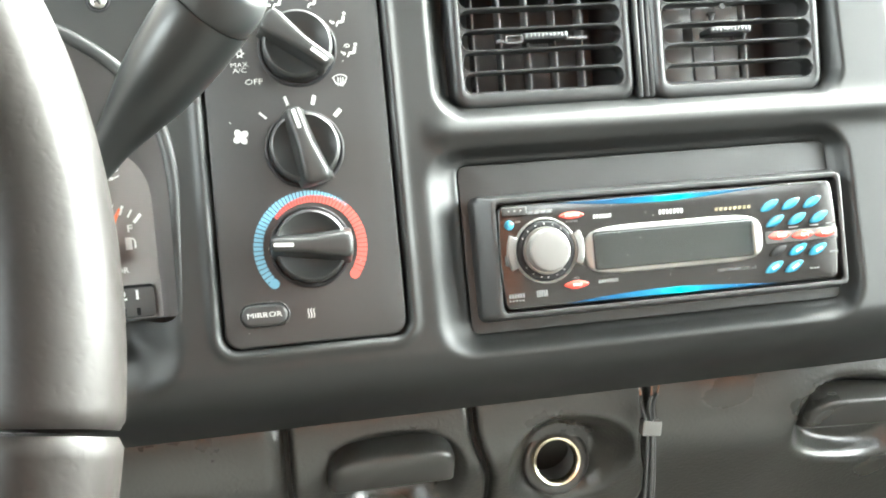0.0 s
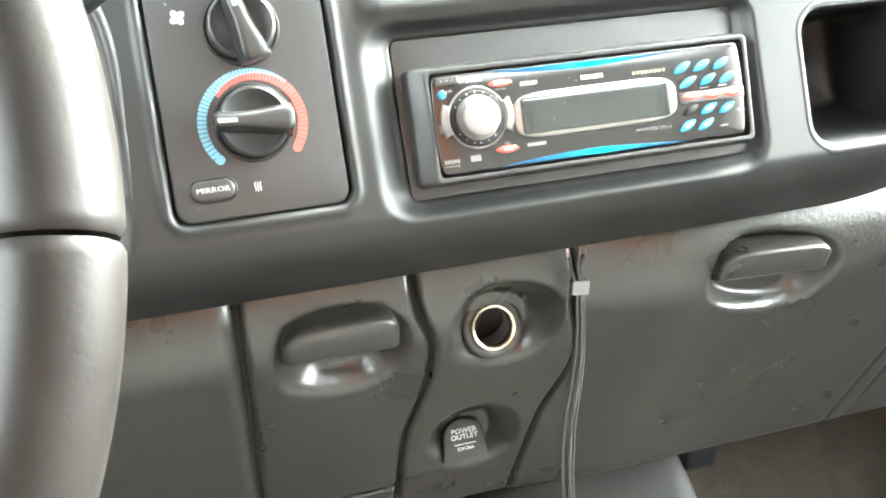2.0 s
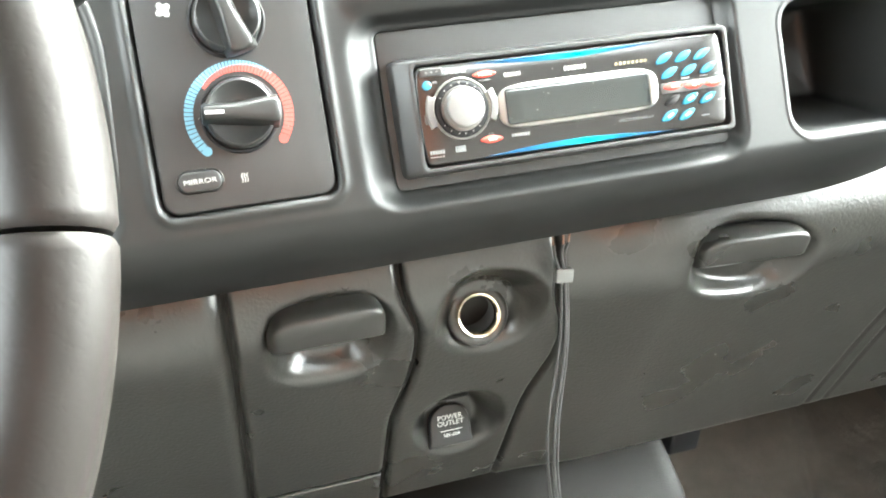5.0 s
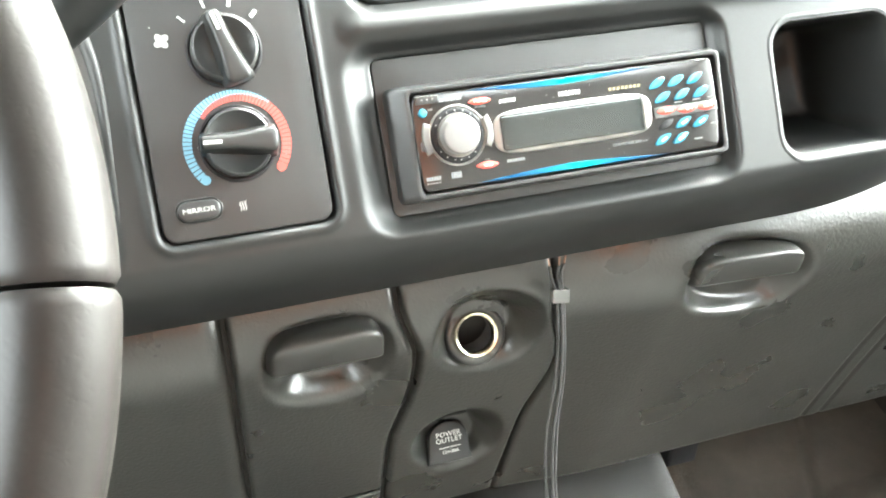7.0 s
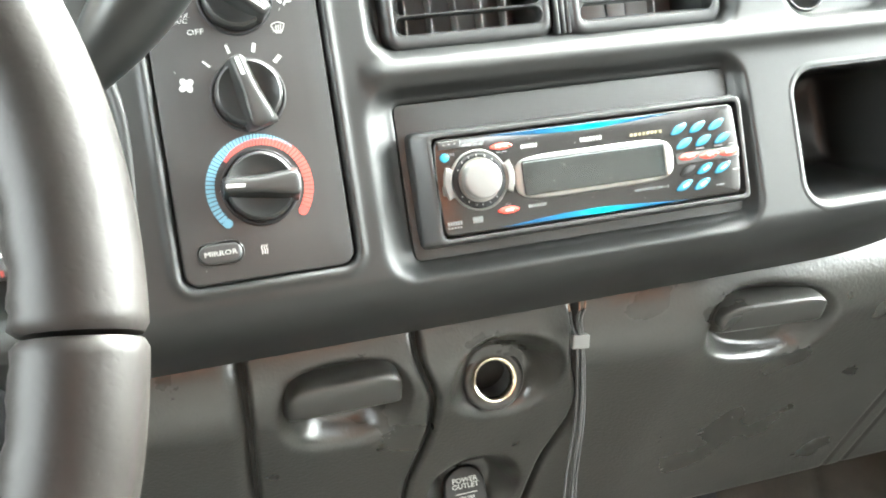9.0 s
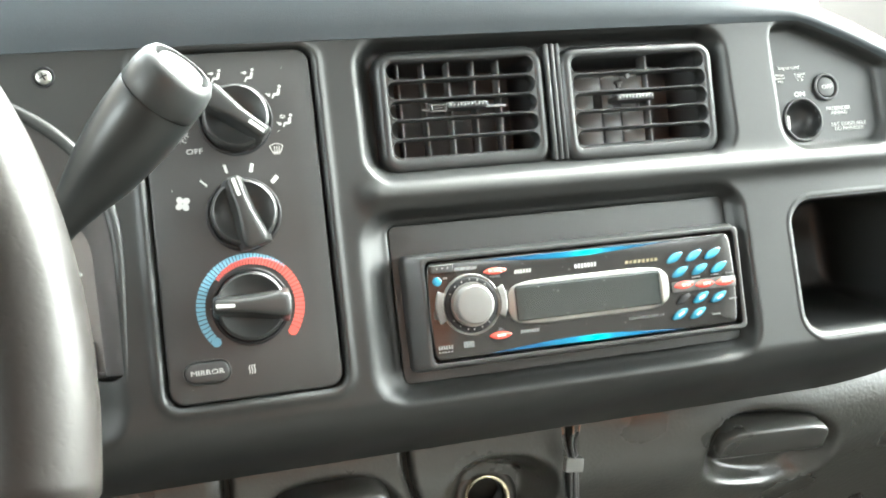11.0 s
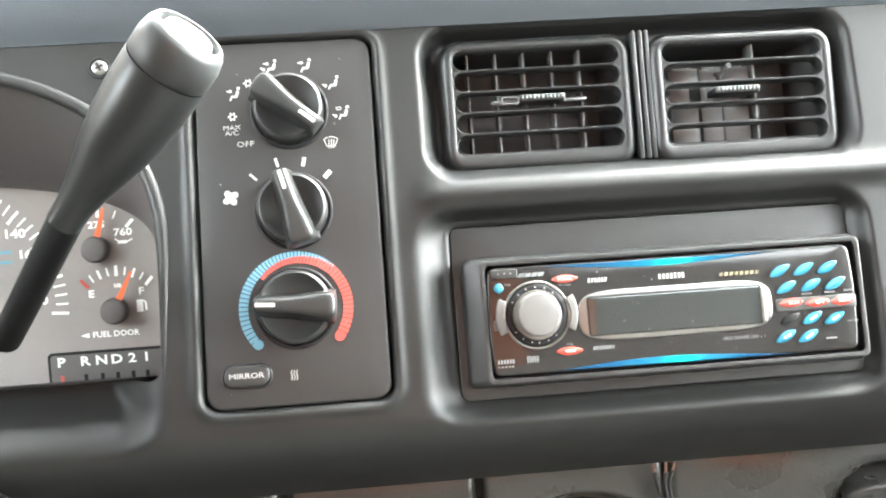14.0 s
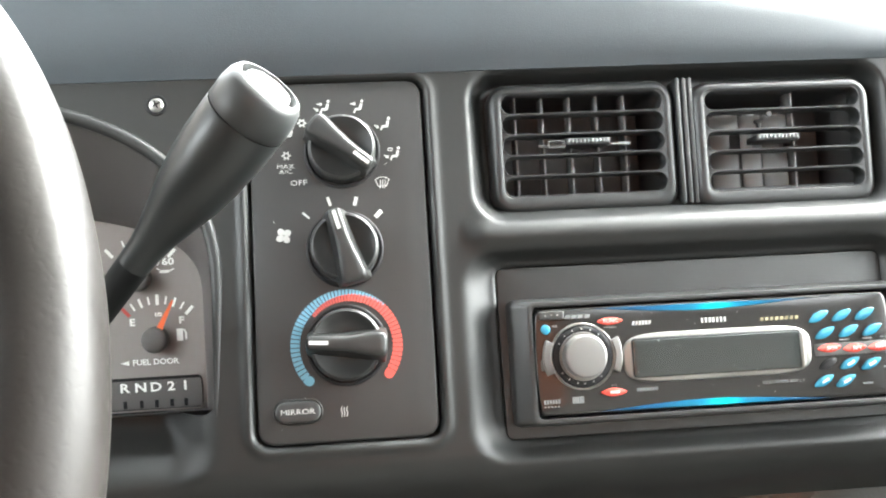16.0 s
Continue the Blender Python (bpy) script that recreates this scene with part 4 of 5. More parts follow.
def lens(x0, x1, za, zb, bulge, n=24):
    up = [(x0 + (x1 - x0) * i / n, za + (zb - za) * i / n) for i in range(n + 1)]
    lo = [(x, z + bulge * math.sin(math.pi * (i / n) ** 0.9) ** 1.3) for i, (x, z) in enumerate(up)]
    pts = up[::-1] + lo[1:-1] if bulge < 0 else lo[::-1][1:-1] and (up + lo[::-1][1:-1])
    return [(x, z - 1.2025) for x, z in pts]


# lit bars, brightest in the middle
M_GLOW = bpy.data.materials.new("lit_bar")
M_GLOW.use_nodes = True
gn, gl = M_GLOW.node_tree.nodes, M_GLOW.node_tree.links
gb = gn["Principled BSDF"]
gb.inputs["Base Color"].default_value = (0.003, 0.035, 0.09, 1)
gb.inputs["Roughness"].default_value = 0.15
gt, gs, gm, gr = gn.new("ShaderNodeTexCoord"), gn.new("ShaderNodeSeparateXYZ"), gn.new("ShaderNodeMath"), gn.new("ShaderNodeValToRGB")
gm.operation = "ABSOLUTE"
g2 = gn.new("ShaderNodeMath")
g2.operation = "MULTIPLY"
g2.inputs[1].default_value = 16.0
gl.new(gt.outputs["Object"], gs.inputs[0])
gl.new(gs.outputs["X"], gm.inputs[0])
gl.new(gm.outputs[0], g2.inputs[0])
gl.new(g2.outputs[0], gr.inputs[0])
gr.color_ramp.elements[0].color = (0.05, 3.0, 2.4, 1)
gr.color_ramp.elements[1].position, gr.color_ramp.elements[1].color = 1.0, (0.0, 0.015, 0.04, 1)
for p, c in ((0.07, (0.0, 1.6, 1.9, 1)), (0.18, (0.0, 0.50, 0.72, 1)), (0.55, (0.0, 0.13, 0.27, 1))):
    e = gr.color_ramp.elements.new(p)
    e.color = c
gl.new(gr.outputs[0], gb.inputs["Emission Color"])
gb.inputs["Emission Strength"].default_value = 0.013
part("light_bar", pillow(lens(-0.064, 0.053, 1.2277, 1.2272, -0.0031), 0.0006, 0.0002), M_GLOW, fp, "cyan and blue lit bar", SM @ pose(0, 0, 0.0002))
part("light_bar", pillow(lens(-0.062, 0.056, 1.1772, 1.1768, 0.0031), 0.0006, 0.0002), M_GLOW, fp, "cyan and blue lit bar", SM @ pose(0, 0, 0.0002))

# display
sup = [(0.0488 * math.copysign(abs(math.cos(a)) ** 0.30, math.cos(a)), 0.0122 * math.copysign(abs(math.sin(a)) ** 0.55, math.sin(a))) for a in [2 * math.pi * i / 64 for i in range(64)]]
disp = part("display_frame", pillow(sup, 0.0014, 0.0010, 0, -0.002), M_FRAME, fp, "silver display surround", on_stereo(-0.0008, 1.2020))
part("display_inset", pillow(rrect(0.0885, 0.0196, 0.002), 0.0016, 0.0003, 0, 0.0), M_BLACK, disp, "", on_stereo(-0.0012, 1.2020))
part("display", pillow(rrect(0.0865, 0.0180, 0.0010), 0.0019, 0.0002, 0, 0.0), M_LCD, disp, "blank dark display glass", on_stereo(-0.0014, 1.2018))
part("display_edge", pillow(rrect(0.0022, 0.0176, 0.0010), 0.0024, 0.0006, 0, 0.0), M_FRAME, disp, "", on_stereo(0.0432, 1.2015))
# volume knob
part("volume_ring", washer(circle(0.0152, 48), circle(0.0112, 48), -0.001, 0.0012, 0.0005), M_BLACK, fp, "black ring with index dots", on_stereo(-0.0702, 1.2046))
g = [disc2d(0.0134 * math.cos(radians(a)), 0.0134 * math.sin(radians(a)), 0.0004, n=8) for a in (50, 70, 90, 110, 130, 150, 215, 235, 255, 270, 290, 310)]
part("index_dots", join(*g), M_WHITE, fp, "", on_stereo(-0.0702, 1.2046, 0.0015))
part("volume_edge", washer(circle(0.0166, 56), circle(0.0154, 56), -0.001, 0.0011, 0.0004), M_FRAME, fp, "thin silver ring", on_stereo(-0.0702, 1.2046))
for a0 in (150, -30):
    wing = [(r * math.cos(radians(a)), r * math.sin(radians(a)) * k) for r, k, span in ((0.0203, 1.0, range(4, 57, 13)), (0.0163, 1.0, range(56, 3, -13))) for a in [a0 + s for s in span]]
    part("seek_wing", pillow(wing, 0.0022, 0.0006, 0, -0.001), M_SILVER, fp, "silver seek key", on_stereo(-0.0702, 1.2046))
part("side_band", pillow(rrect(0.0040, 0.0054, 0.001), 0.0005, 0.0002), M_BAND, fp, "grey band beside the volume knob", on_stereo(-0.0896, 1.2010))
part("volume_collar", revolve([(0.0121, 0.0), (0.0121, 0.0022), (0.0117, 0.003), (0.0106, 0.0030)], 48), M_FRAME, fp, "", on_stereo(-0.0702, 1.2046))
part("volume_knob", revolve([(0.0107, 0.0), (0.0106, 0.0095), (0.0103, 0.0104), (0.0098, 0.0109), (0.0092, 0.0110), (0.004, 0.0110), (0.0001, 0.0110)], 48), M_SILVER, fp, "brushed silver volume knob", on_stereo(-0.0706, 1.2046))


def key(name, x, z, a, b, turn, material, label="", bar=True):
    k = part(name, pillow([(x, y * (0.72 + 0.28 * (1 - (x / a) ** 2))) for x, y in circle(a * 1.06, 28, 0, 0, b * 1.05)], 0.0014, 0.0007, 0.0003, -0.0005), material, fp, label, on_stereo(x, z) @ pose(0, 0, 0, 0, 0, turn))
    if bar:
        part("key_print", bar2d(-a * 0.35, 0, a * 0.4, 0, b * 0.55, 0.0002), M_WHITE, k, "", on_stereo(x, z, 0.0020) @ pose(0, 0, 0, 0, 0, turn))


for x, z in ((0.0538, 1.2175), (0.0660, 1.2175), (0.0783, 1.2176), (0.0563, 1.2091), (0.0689, 1.2094), (0.0815, 1.2094)):
    key("station_key", x, z, 0.0054, 0.0021, 27, M_KEYBLUE, "translucent blue key", False)
for x, z in ((0.0679, 1.1933), (0.0794, 1.1925), (0.0536, 1.1852), (0.0650, 1.1846)):
    key("mode_key", x, z, 0.0054, 0.0021, 27, M_KEYBLUE, "translucent blue key")
part("key_band", pillow(rrect(0.0415, 0.0060, 0.001), 0.0005, 0.0002), M_BAND, fp, "grey band behind the red keys", on_stereo(0.0708, 1.2007))
for x, z in ((0.0578, 1.2014), (0.0712, 1.2007), (0.0844, 1.2007)):
    key("search_key", x, z, 0.0059, 0.0021, 3, M_KEYRED, "translucent red key", False)
key("blank_key", 0.0566, 1.1935, 0.0050, 0.0019, 27, M_BLACK, "black blank key", False)
for s_, x, z in (("SCN", 0.0586, 1.2013), ("RPT", 0.0720, 1.2007), ("RDM", 0.0846, 1.2009)):
    letters("key_print", s_, 0.0023, on_stereo(x, z, 0.0022), M_WHITE, fp, "", 1.2, 0.00004)
key("function_key", -0.0551, 1.2211, 0.0062, 0.0018, 0, M_KEYRED, "translucent red key", False)
letters("key_print", "FUNC", 0.0024, on_stereo(-0.0551, 1.2211, 0.0021), M_WHITE, fp, "", 1.2, 0.00005)
key("adjust_key", -0.0555, 1.1862, 0.0062, 0.0020, 0, M_KEYRED, "translucent red key")
key("play_key", -0.0881, 1.2186, 0.0024, 0.0024, 0, M_KEYBLUE, "round blue key", False)
rel = part("release_key", pillow(rrect(0.0128, 0.0042, 0.0008), 0.0012, 0.0005, 0, -0.001), M_STEREO, fp, "black release key", on_stereo(-0.0848, 1.2253))
g = [disc2d(a, 0.0002, 0.00035, n=8) for a in (-0.003, 0.0, 0.003)]
part("release_dots", join(*g), M_WHITE, rel, "", on_stereo(-0.0848, 1.2253, 0.0016))
M_GOLD = mat("gold_print", (0.20, 0.17, 0.10), 0.4, vary=0.05, vary_scale=80)


def mark(name, x, z, w, h, material, slant=0.0, pieces=1, gap=0.2):
    """Plain bars in the place of a maker's mark."""
    g, pw = [], w / pieces
    for i in range(pieces):
        x0 = -w / 2 + i * pw
        o = [(x0, -h / 2), (x0 + pw * (1 - gap), -h / 2), (x0 + pw * (1 - gap) + slant, h / 2), (x0 + slant, h / 2)]
        g.append(loft([flat(o, 0.00002), flat(o, 0.0002)], True, True))
    part(name, join(*g), material, fp, "", on_stereo(x, z, 0.0004))


mark("maker_mark", -0.0011, 1.2189, 0.0138, 0.0024, M_WHITE, 0.0, 7, 0.40)
mark("series_mark", 0.0332, 1.2178, 0.0210, 0.0017, M_GOLD, 0.0004, 8, 0.35)
mark("network_mark", -0.0716, 1.2242, 0.0130, 0.0018, M_VANE, 0.0008, 4, 0.15)
mark("model_mark", -0.0388, 1.2194, 0.0100, 0.0020, M_WHITE, 0.0004, 6, 0.35)
mark("receiver_mark", -0.0868, 1.1832, 0.0085, 0.0021, M_VANE, 0.0, 6, 0.35)
mark("receiver_mark", -0.0868, 1.1808, 0.0085, 0.0008, M_VANE, 0.0, 5, 0.5)
mark("disc_mark", -0.0737, 1.1834, 0.0060, 0.0032, M_VANE, 0.0, 5, 0.25)
mark("tuner_mark", -0.0383, 1.1866, 0.0110, 0.0017, M_VANE, 0.0003, 7, 0.25)
letters("power_mark", "HIGH POWER 50W x 4", 0.0023, on_stereo(0.0324, 1.1862, 0.0004), M_VANE, fp, "", 0.95)
for x, z in ((0.0665, 1.2052), (0.0785, 1.2054), (0.0885, 1.2056), (0.0890, 1.1905), (0.0770, 1.1828)):
    mark("key_caption", x, z, 0.0055, 0.0007, M_VANE, 0.0, 5, 0.3)
letters("key_caption", "POWER", 0.0014, on_stereo(-0.0551, 1.2180, 0.0004), M_VANE, fp, "", 1.3)
letters("key_caption", "ADJ", 0.0015, on_stereo(-0.0553, 1.1893, 0.0004), M_VANE, fp, "", 1.3)
mark("key_caption", -0.0833, 1.2200, 0.0028, 0.0010, M_VANE, 0.0, 3, 0.4)
g = [disc2d(rng.uniform(-0.045, 0.045), rng.uniform(-0.025, 0.025), rng.uniform(0.00012, 0.00022), 0.0001, 6) for _ in range(22)]
tagged(part("dust_specks", join(*g), M_WHITE, fp, "", SM @ pose(0, 0, 0.0022)), kind="stuff")

# ---- passenger airbag switch ----
def on_airbag(x, z, h=0.0):
    return face_at(x, bezel_y(z) + 0.0098, z, LEAN) @ pose(0, 0, h)


airbag_switch = thing("airbag_switch", (0.185, 0.03, 1.275), "charcoal passenger airbag switch with a key barrel", "switch")
kb = part("key_barrel", washer(circle(0.0142, 48), circle(0.0122, 48), -0.006, 0.0012, 0.0008), M_VENT, airbag_switch, "round key barrel", on_airbag(0.1645, 1.2905))
part("barrel_bore", revolve([(0.0123, 0.0006), (0.0119, -0.005), (0.0070, -0.0095), (0.0001, -0.0100)], 40), M_VENT, kb, "dark key bore", on_airbag(0.1645, 1.2905))
part("barrel_mark", bar2d(-0.0070, -0.0044, -0.0066, 0.0040, 0.0016, 0.0004), M_WHITE, kb, "white position line", on_airbag(0.1645, 1.2905, -0.0050))
lamp_ob = part("off_lamp", pillow(circle(0.0066, 32), 0.0010, 0.0010, 0.0003, -0.001), M_KNOB, airbag_switch, "dark warning lamp lens", on_airbag(0.1841, 1.3102))
part("lamp_ring", washer(circle(0.0090, 32), circle(0.0070, 32), -0.001, 0.0018, 0.0006), M_VENT, lamp_ob, "", on_airbag(0.1841, 1.3102))
letters("lamp_print", "OFF", 0.0038, on_airbag(0.1843, 1.3100, 0.0016), M_WHITE, lamp_ob, "", 1.2)
letters("on_print", "ON", 0.0046, on_airbag(0.1648, 1.3066), M_WHITE, airbag_switch, "", 1.1, 0.00008)
letters("notice_print", "Important!", 0.0034, on_airbag(0.1597, 1.3237), M_WHITE, airbag_switch, "", 1.05)
letters("notice_print", "Always\nRemove\nKey", 0.0023, on_airbag(0.1524, 1.3174), M_WHITE, airbag_switch, "", 1.0)
letters("notice_print", "Toujours\nretirer\nla cl\u00e9", 0.0023, on_airbag(0.1668, 1.3176), M_WHITE, airbag_switch, "", 1.0)
letters("airbag_print", "PASSENGER\nAIRBAG", 0.0034, on_airbag(0.1915, 1.2950), M_WHITE, airbag_switch, "", 1.0)
letters("airbag_print", "SAC GONFLABLE\nDU PASSAGER", 0.0034, on_airbag(0.1975, 1.2848), M_WHITE, airbag_switch, "", 1.0)

# ---- instrument cluster ----
cluster_ob = thing("instrument_cluster", (-0.42, 0.12, 1.17), "grey instrument cluster with fuel and oil gauges", "instrument cluster")


def hood(cx, cz, a, b, low, hw):
    pts = [(cx + hw, low)]
    for k in range(0, 61):
        t = math.pi * k / 60
        pts.append((cx + a * math.copysign(abs(math.cos(t)) ** (2 / 2.6), math.cos(t)), cz + b * math.sin(t) ** (2 / 2.6)))
    return pts + [(cx - hw, low)]


f0, f1 = hood(-0.435, 1.243, 0.1832, 0.1035, 1.1865, 0.1830), hood(-0.435, 1.232, 0.160, 0.056, 1.163, 0.160)
rings = []
for k in range(9):
    f = k / 8
    e = 1 - (1 - f) ** 1.5
    rings.append([(p[0] + (q[0] - p[0]) * e, (bezel_y(p[1]) + 0.010) * (1 - f) + 0.127 * f, p[1] + (q[1] - p[1]) * e) for p, q in zip(f0, f1)])
part("hood", loft(rings), M_HOOD, cluster_ob, "brown-grey inner hood")
part("hood_rim", tube([(x, bezel_y(z) + 0.0012, z) for x, z in grown(f0, 0.0018)], [0.0012 + 0.0024 * float(step(1.19, 1.27, z)) for x, z in f0], 12), M_BEZEL, cluster_ob, "rounded charcoal rim of the hood")
part("gauge_face", loft([[(x, 0.126, z) for x, z in grown(f1, 0.004)], [(x, 0.130, z) for x, z in grown(f1, 0.004)]], True, True), M_GAUGE, cluster_ob, "warm grey printed gauge face")
GM = face_at(0, 0.1257, 0)


def on_gauge(x, z, h=0.0):
    return GM @ pose(x, z, h)


def gauge(cx, cz, sx, sz, a0, a1, kinds, r, needle):
    """A small gauge: its hub at cx, cz and its scale round sx, sz. kinds: one letter a mark, r red, s short, l long, b bold."""
    for k, kind in enumerate(kinds):
        a = radians(a0 + (a1 - a0) * k / (len(kinds) - 1))
        L, w = {"r": (0.0068, 0.0021), "s": (0.0050, 0.0011), "l": (0.0058, 0.0015), "b": (0.0066, 0.0020)}[kind]
        bar = bar2d((r - L / 2) * math.cos(a), (r - L / 2) * math.sin(a), (r + L / 2) * math.cos(a), (r + L / 2) * math.sin(a), w)
        part("low_mark" if kind == "r" else "scale_mark", bar, M_RED if kind == "r" else M_DIAL, cluster_ob, "", on_gauge(sx, sz))
    a = radians(needle)
    d, n = Vector((math.cos(a), math.sin(a))), Vector((-math.sin(a), math.cos(a)))
    o = [tuple(d * 0.004 + n * 0.0021), tuple(d * 0.004 - n * 0.0021), tuple(d * (r - 0.002) - n * 0.0006), tuple(d * (r - 0.002) + n * 0.0006)]
    nd = part("needle", loft([flat(o, 0.004), flat(o, 0.0048)], True, True), M_ORANGE, cluster_ob, "orange pointer", on_gauge(cx, cz))
    part("needle_hub", pillow(circle(0.0080, 32), 0.0075, 0.0022, 0.0004, 0.0), M_HUB, nd, "dark grey round hub", on_gauge(cx, cz))


gauge(-0.3060, 1.2075, -0.3042, 1.2030, 131, 48, "rslsbslsb", 0.0287, 63)
gauge(-0.3142, 1.2455, -0.3130, 1.2400, 130, 46, "bsbsb", 0.0278, 74)
for s_, x, z, size in (("E", -0.3196, 1.2183, 0.0060), ("F", -0.2900, 1.2183, 0.0060), ("760", -0.2980, 1.2547, 0.0062), ("275", -0.3132, 1.2600, 0.0056), ("140", -0.3615, 1.2577, 0.0074), ("160", -0.3545, 1.2450, 0.0068), ("180", -0.3520, 1.2165, 0.0076), ("1/2", -0.3039, 1.2226, 0.0030)):
    letters("gauge_print", s_, size, on_gauge(x, z), M_DIAL, cluster_ob, "", 1.2, 0.0002)
letters("fuel_door_print", "FUEL DOOR", 0.0050, on_gauge(-0.3070, 1.1934), M_DIAL, cluster_ob, "", 1.02, 0.00012)
tri = [(-0.0022, 0), (0.0022, -0.0013), (0.0022, 0.0013)]
part("fuel_door_arrow", loft([flat(tri, 0.00002), flat(tri, 0.0002)], True, True), M_DIAL, cluster_ob, "", on_gauge(-0.3255, 1.1934) @ Matrix.Scale(1.2, 4))
g = [bar2d(-0.0018, -0.003, -0.0018, 0.003, 0.0030), bar2d(0.0012, -0.0024, 0.0012, 0.0012, 0.0009), bar2d(0.0012, 0.0012, 0.0000, 0.0026, 0.0008)]
part("pump_symbol", join(*g), M_DIAL, cluster_ob, "", on_gauge(-0.2892, 1.2095) @ Matrix.Scale(1.25, 4))
g = [bar2d(-0.003, 0, 0.002, 0, 0.0018), bar2d(0.002, 0.0, 0.005, 0.0014, 0.0008), bar2d(-0.003, 0.001, -0.0045, 0.002, 0.0008)]
part("oil_symbol", join(*g), M_DIAL, cluster_ob, "", on_gauge(-0.2982, 1.2489) @ Matrix.Scale(1.1, 4))
g = []
for k in range(22):
    a = radians(-4 + k * 4.2)
    L, w = (0.0100, 0.0017) if k % 4 == 0 else (0.0072, 0.0011)
    g.append(bar2d((0.0795 - L) * math.cos(a), (0.0795 - L) * math.sin(a), 0.0795 * math.cos(a), 0.0795 * math.sin(a), w))
part("speed_scale", join(*g), M_DIAL, cluster_ob, "", on_gauge(-0.4130, 1.2135))
g = [bar2d(-0.006, 0.003 * k, 0.006, 0.003 * k, 0.0018) for k in (-1, 1)]
part("trip_print", join(*g), M_BLUE, cluster_ob, "light blue small print", on_gauge(-0.3700, 1.2440))
# Black slab showing past the face at top and left as its inner shadow.
strip = part("gear_window_shade", pillow(rrect(0.0690, 0.0200, 0.003), 0.0012, 0.0003, 0, 0.0), M_BLACK, cluster_ob, "black slab, the painted inner shadow of the gear display", on_gauge(-0.3140, 1.1742))
part("gear_window_face", pillow(rrect(0.0672, 0.0178, 0.002), 0.0015, 0.0002, 0, 0.0), M_HUB, strip, "dark grey gear display", on_gauge(-0.3132, 1.1736))
for s_, x in (("P", -0.3404), ("R", -0.3263), ("N", -0.3165), ("D", -0.3074), ("2", -0.2982), ("1", -0.2897)):
    letters("gear_print", s_, 0.0078, on_gauge(x, 1.1780, 0.0016), M_DIAL, strip, "", 1.25, 0.0002)
    part("gear_pip", bar2d(0, -0.0024, 0, 0.0022, 0.0022, 0.0003), M_RED if s_ == "P" else M_BLACK, strip, "", on_gauge(x, 1.1680, 0.0016))

# screw in the bezel
screw = thing("bezel_screw", (-0.278, 0.03, 1.336), "bright cross-head screw in the dashboard bezel", "screw")
sm_ = face_at(-0.278, bezel_y(1.340), 1.340, LEAN)
part("screw_head", revolve([(0.0040, -0.002), (0.0040, 0.0002), (0.0032, 0.0010), (0.0016, 0.0014), (0.0001, 0.0015)], 24), M_STEEL, screw, "", sm_)
part("cross_slot", join(bar2d(-0.0022, 0, 0.0022, 0, 0.0008, 0.0003), bar2d(0, -0.0022, 0, 0.0022, 0.0008, 0.0003)), M_BLACK, screw, "", sm_ @ pose(0, 0, 0.0014, 0, 0, 25))
part("screw_seat", washer(circle(0.0056, 24), circle(0.0042, 24), -0.001, 0.0006, 0.0003), M_BLACK, screw, "", sm_)

# ---- sockets ----
lighter = thing("lighter_socket", (-0.0266, 0.147, 1.015), "open cigarette lighter socket with a bright plated ring", "power socket", "power sockets")
SK = face_at(-0.0325, 0.1272, 1.0385, 9) @ Matrix.Scale(0.975, 4)
part("collar", revolve([(0.0240, -0.006), (0.0238, 0.0020), (0.0226, 0.0040), (0.0195, 0.0046), (0.0174, 0.0036)], 48), M_HANDLE, lighter, "black plastic collar", SK)
part("plated_ring", revolve([(0.0176, 0.0020), (0.0175, 0.0052), (0.0166, 0.0062), (0.0152, 0.0060), (0.0142, 0.0045), (0.0140, -0.002)], 48), M_BRASS, lighter, "bright plated ring", SK)
part("barrel", revolve([(0.0140, -0.0015), (0.0136, -0.035), (0.010, -0.040), (0.0001, -0.040)], 32), M_DUCT, lighter, "dark socket barrel", SK)
part("contact_spring", tube(smooth_path([(-0.004, 0.003, -0.034), (0.001, 0.005, -0.026), (0.002, -0.003, -0.022), (-0.001, -0.008, -0.03)], 5), 0.0008, 6), M_STEEL, lighter, "", SK)
outlet = thing("power_outlet", (-0.0300, 0.245, 0.880), "capped power outlet with white printed lettering", "power socket", "power sockets")
OK_ = face_at(-0.0369, 0.2258, 0.9079, 8) @ Matrix.Scale(0.875, 4)
cap_o = [(0.0205 * math.cos(radians(a)), 0.004 + 0.0185 * math.sin(radians(a))) for a in range(0, 181, 12)] + [(-0.0225, -0.012), (-0.0235, -0.020), (0.0215, -0.020), (0.0212, -0.012)]
cap = part("outlet_cap", pillow(cap_o, 0.0075, 0.0022, 0.0008, -0.006), M_KNOB, outlet, "black hinged cap", OK_)
letters("cap_print", "POWER\nOUTLET", 0.0070, OK_ @ pose(0.0, 0.0065, 0.0086), M_WHITE, cap, "", 1.05, 0.0001)
letters("cap_print", "12V-20A", 0.0046, OK_ @ pose(0.0, -0.0085, 0.0082), M_WHITE, cap, "", 1.05, 0.0001)
part("cap_rule", bar2d(-0.011, -0.0038, 0.011, -0.0038, 0.0008), M_WHITE, cap, "", OK_ @ pose(0, 0, 0.0084))

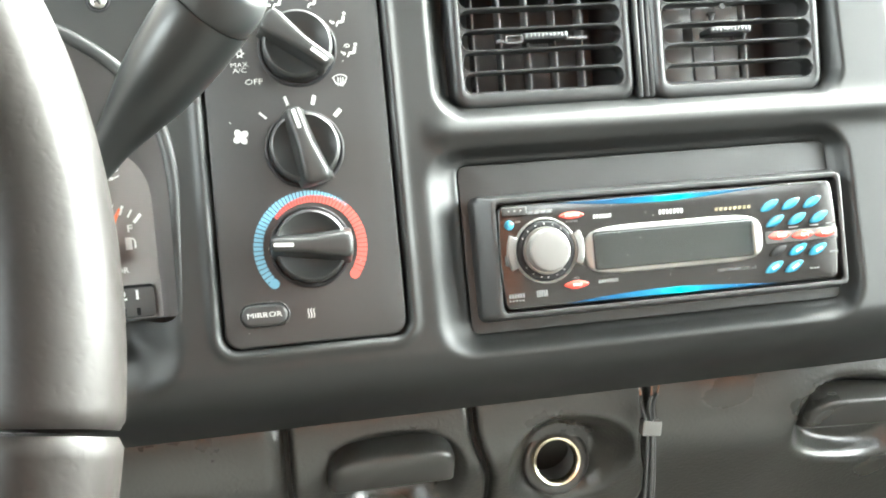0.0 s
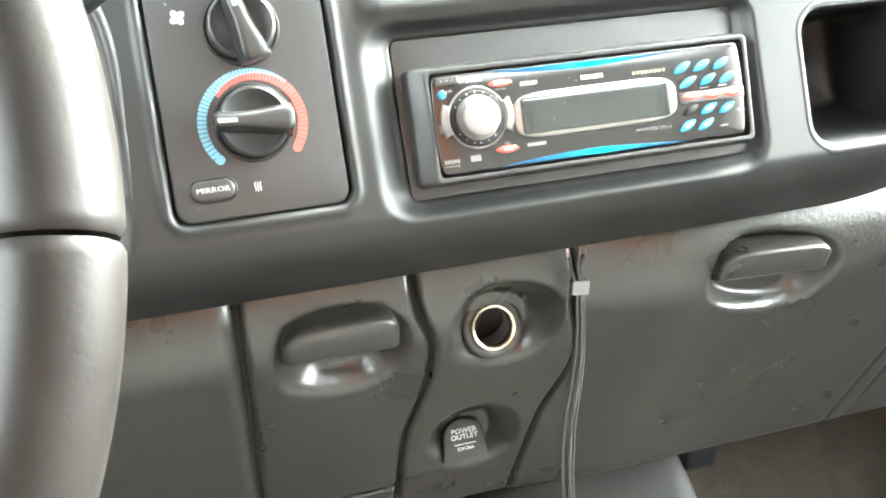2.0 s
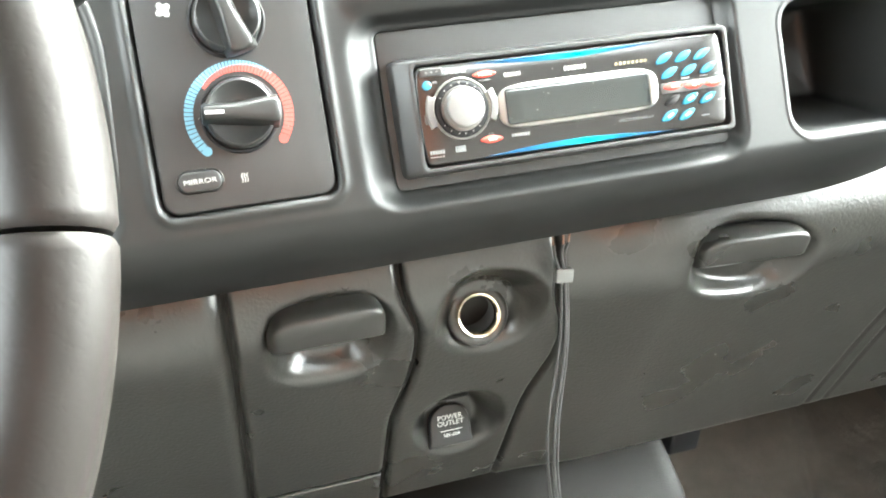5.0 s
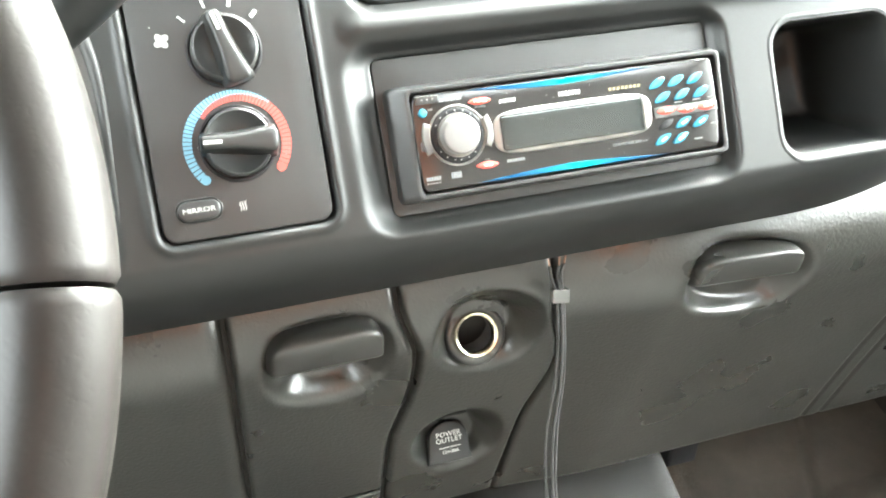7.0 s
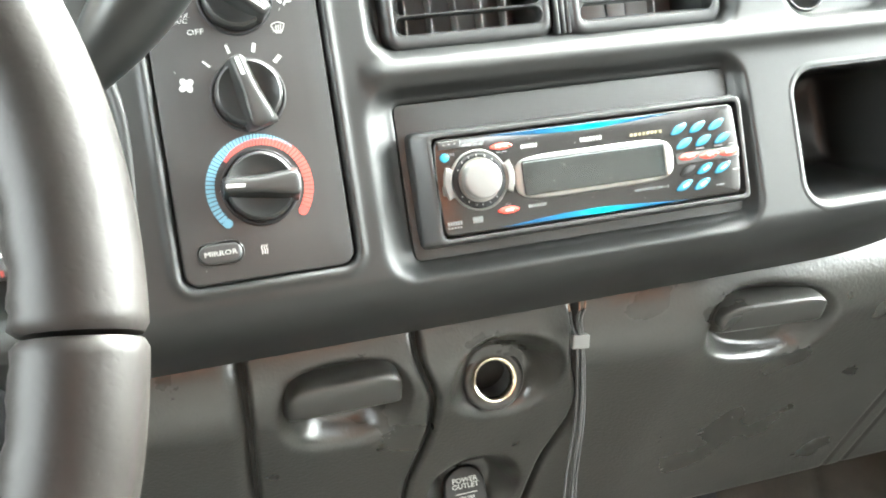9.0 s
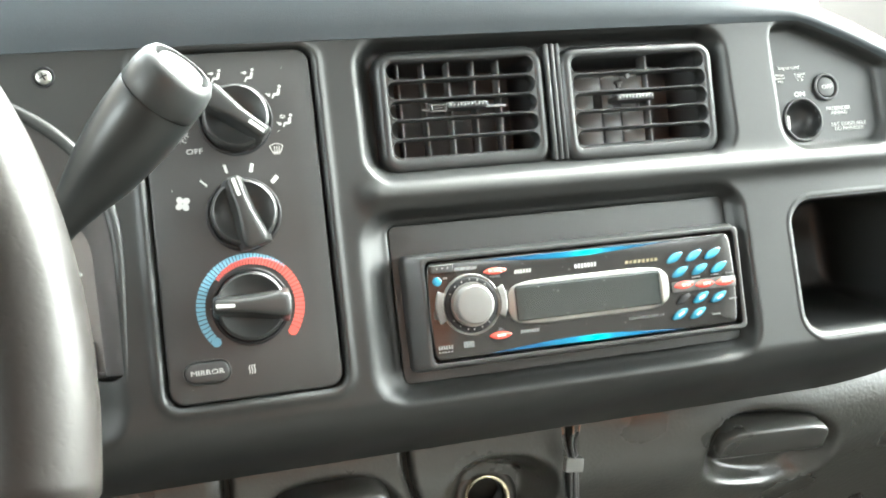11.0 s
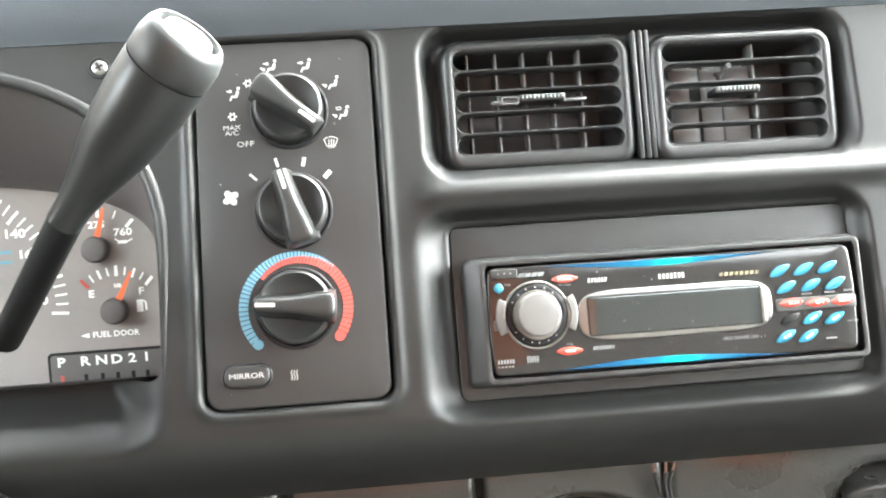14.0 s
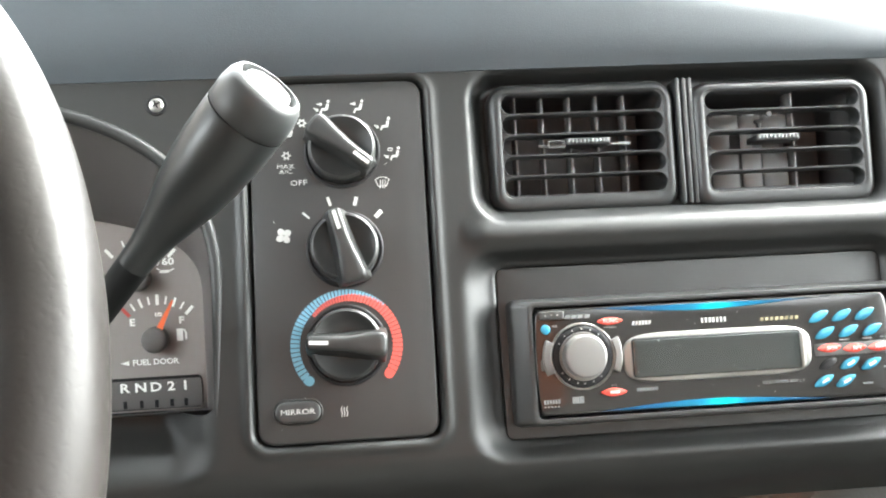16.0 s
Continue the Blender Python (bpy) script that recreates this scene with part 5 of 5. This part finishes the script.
# ---- hanging speaker wires ----
wires = thing("speaker_wires", (0.01, 0.07, 1.10), "grey speaker wires hanging from the dash, copper ends bare", "wire")
base = [(0.0130, 0.056, 1.1050), (0.0150, 0.064, 1.0950), (0.0185, 0.069, 1.0770), (0.0185, 0.072, 1.0450), (0.0165, 0.076, 1.0150), (0.0090, 0.080, 0.9700), (0.0070, 0.084, 0.9200), (0.0120, 0.088, 0.8600), (0.0160, 0.092, 0.7800)]
for k, (dx, dy) in enumerate(((-0.0032, 0.0), (0.0002, -0.0012), (0.0030, 0.0008))):
    spread = [1.5, 1.2, 0.75, 0.9, 1.1, 1.35, 1.2, 0.9, 0.9]
    pts = [(x - 0.0055 + dx * s_ * (1 if i else 1.2), y + dy * s_, z - 0.003) for i, ((x, y, z), s_) in enumerate(zip(base, spread))]
    part("strand", tube(smooth_path(pts, 6), 0.00115, 10), M_WIRE, wires, "grey insulated strand")
    a = Vector(pts[0])
    part("bare_end", tube([a, a + Vector((0.001 * (k - 1), -0.001, 0.006)), a + Vector((0.0028 * (1 - k), -0.002, 0.010))], [0.0007, 0.0006, 0.0004], 6), M_COPPER, wires, "bare copper end")
part("clip", pillow(rrect(0.0125, 0.0100, 0.0012), 0.0025, 0.0008, 0.0, -0.0030), M_TIE, wires, "grey plastic cable clip", face_at(0.0125, 0.068, 1.0760, 0, -8))

# ---- service card behind the wheel ----
card = thing("paper_card", (-0.390, 0.088, 0.985), "white paper card with grey printed lines behind the wheel", "card")
KM = face_at(-0.3885, 0.0800, 1.0560, 0, -2.5)
part("card_sheet", pillow(rrect(0.062, 0.098, 0.006), 0.0004, 0.0002, 0, 0.0), M_PAPER, card, "", KM)
part("card_print", join(*[bar2d(-0.026, y, 0.027, y, 0.0007) for y in (0.036, 0.022, 0.008, -0.006, -0.018, -0.030)] + [bar2d(x, y, x + 0.006, y, 0.0024) for y in (0.029, 0.001, -0.012, -0.024) for x in (0.006, 0.016)]), M_PRINT, card, "grey print and ruled lines", KM @ pose(0, 0, 0.0004))

# ---- trees outside ----
def tree(x, y, height, girth, seed):
    r = random.Random(seed)
    t = thing("bare_tree", (x, y, 0), "bare brown tree with fine twigs on pale ground", "tree", "trees outside")
    trunk = [Vector((x + 0.08 * math.sin(k * 1.3 + seed), y, height * k / 8)) for k in range(9)]
    part("trunk", tube(trunk, [girth * (1 - 0.075 * k) for k in range(9)], 12), M_BARK, t)
    limbs, twigs = [], []
    for k in range(34):
        h = r.uniform(0.25, 0.98) * height
        a = r.uniform(0, 6.28)
        p = Vector((x, y, h))
        d = Vector((math.cos(a), math.sin(a), r.uniform(0.3, 0.9))).normalized()
        L = r.uniform(0.25, 0.7) * (1.1 - 0.5 * h / height)
        pts = [p + d * L * q + Vector((0, 0, -0.15 * q * q)) for q in (0, 0.35, 0.7, 1.0)]
        limbs.append(tube(pts, [0.04, 0.028, 0.018, 0.008], 6))
        for _ in range(9):
            q = p + d * L * r.uniform(0.2, 1.0)
            e = Vector((r.uniform(-1, 1), r.uniform(-1, 1), r.uniform(-0.2, 1))).normalized()
            l2 = r.uniform(0.10, 0.30)
            twigs.append(tube([q, q + e * l2 * 0.5 + Vector((0, 0, 0.03)), q + e * l2], [0.009, 0.006, 0.003], 4))
    for limb in limbs:
        part("limb", limb, M_BARK, t)
    tagged(part("twig_spray", join(*twigs), M_TWIG, t), kind="stuff")


tree(5.77, 9.02, 5.5, 0.15, 1)
tree(6.30, 9.25, 6.0, 0.20, 2)
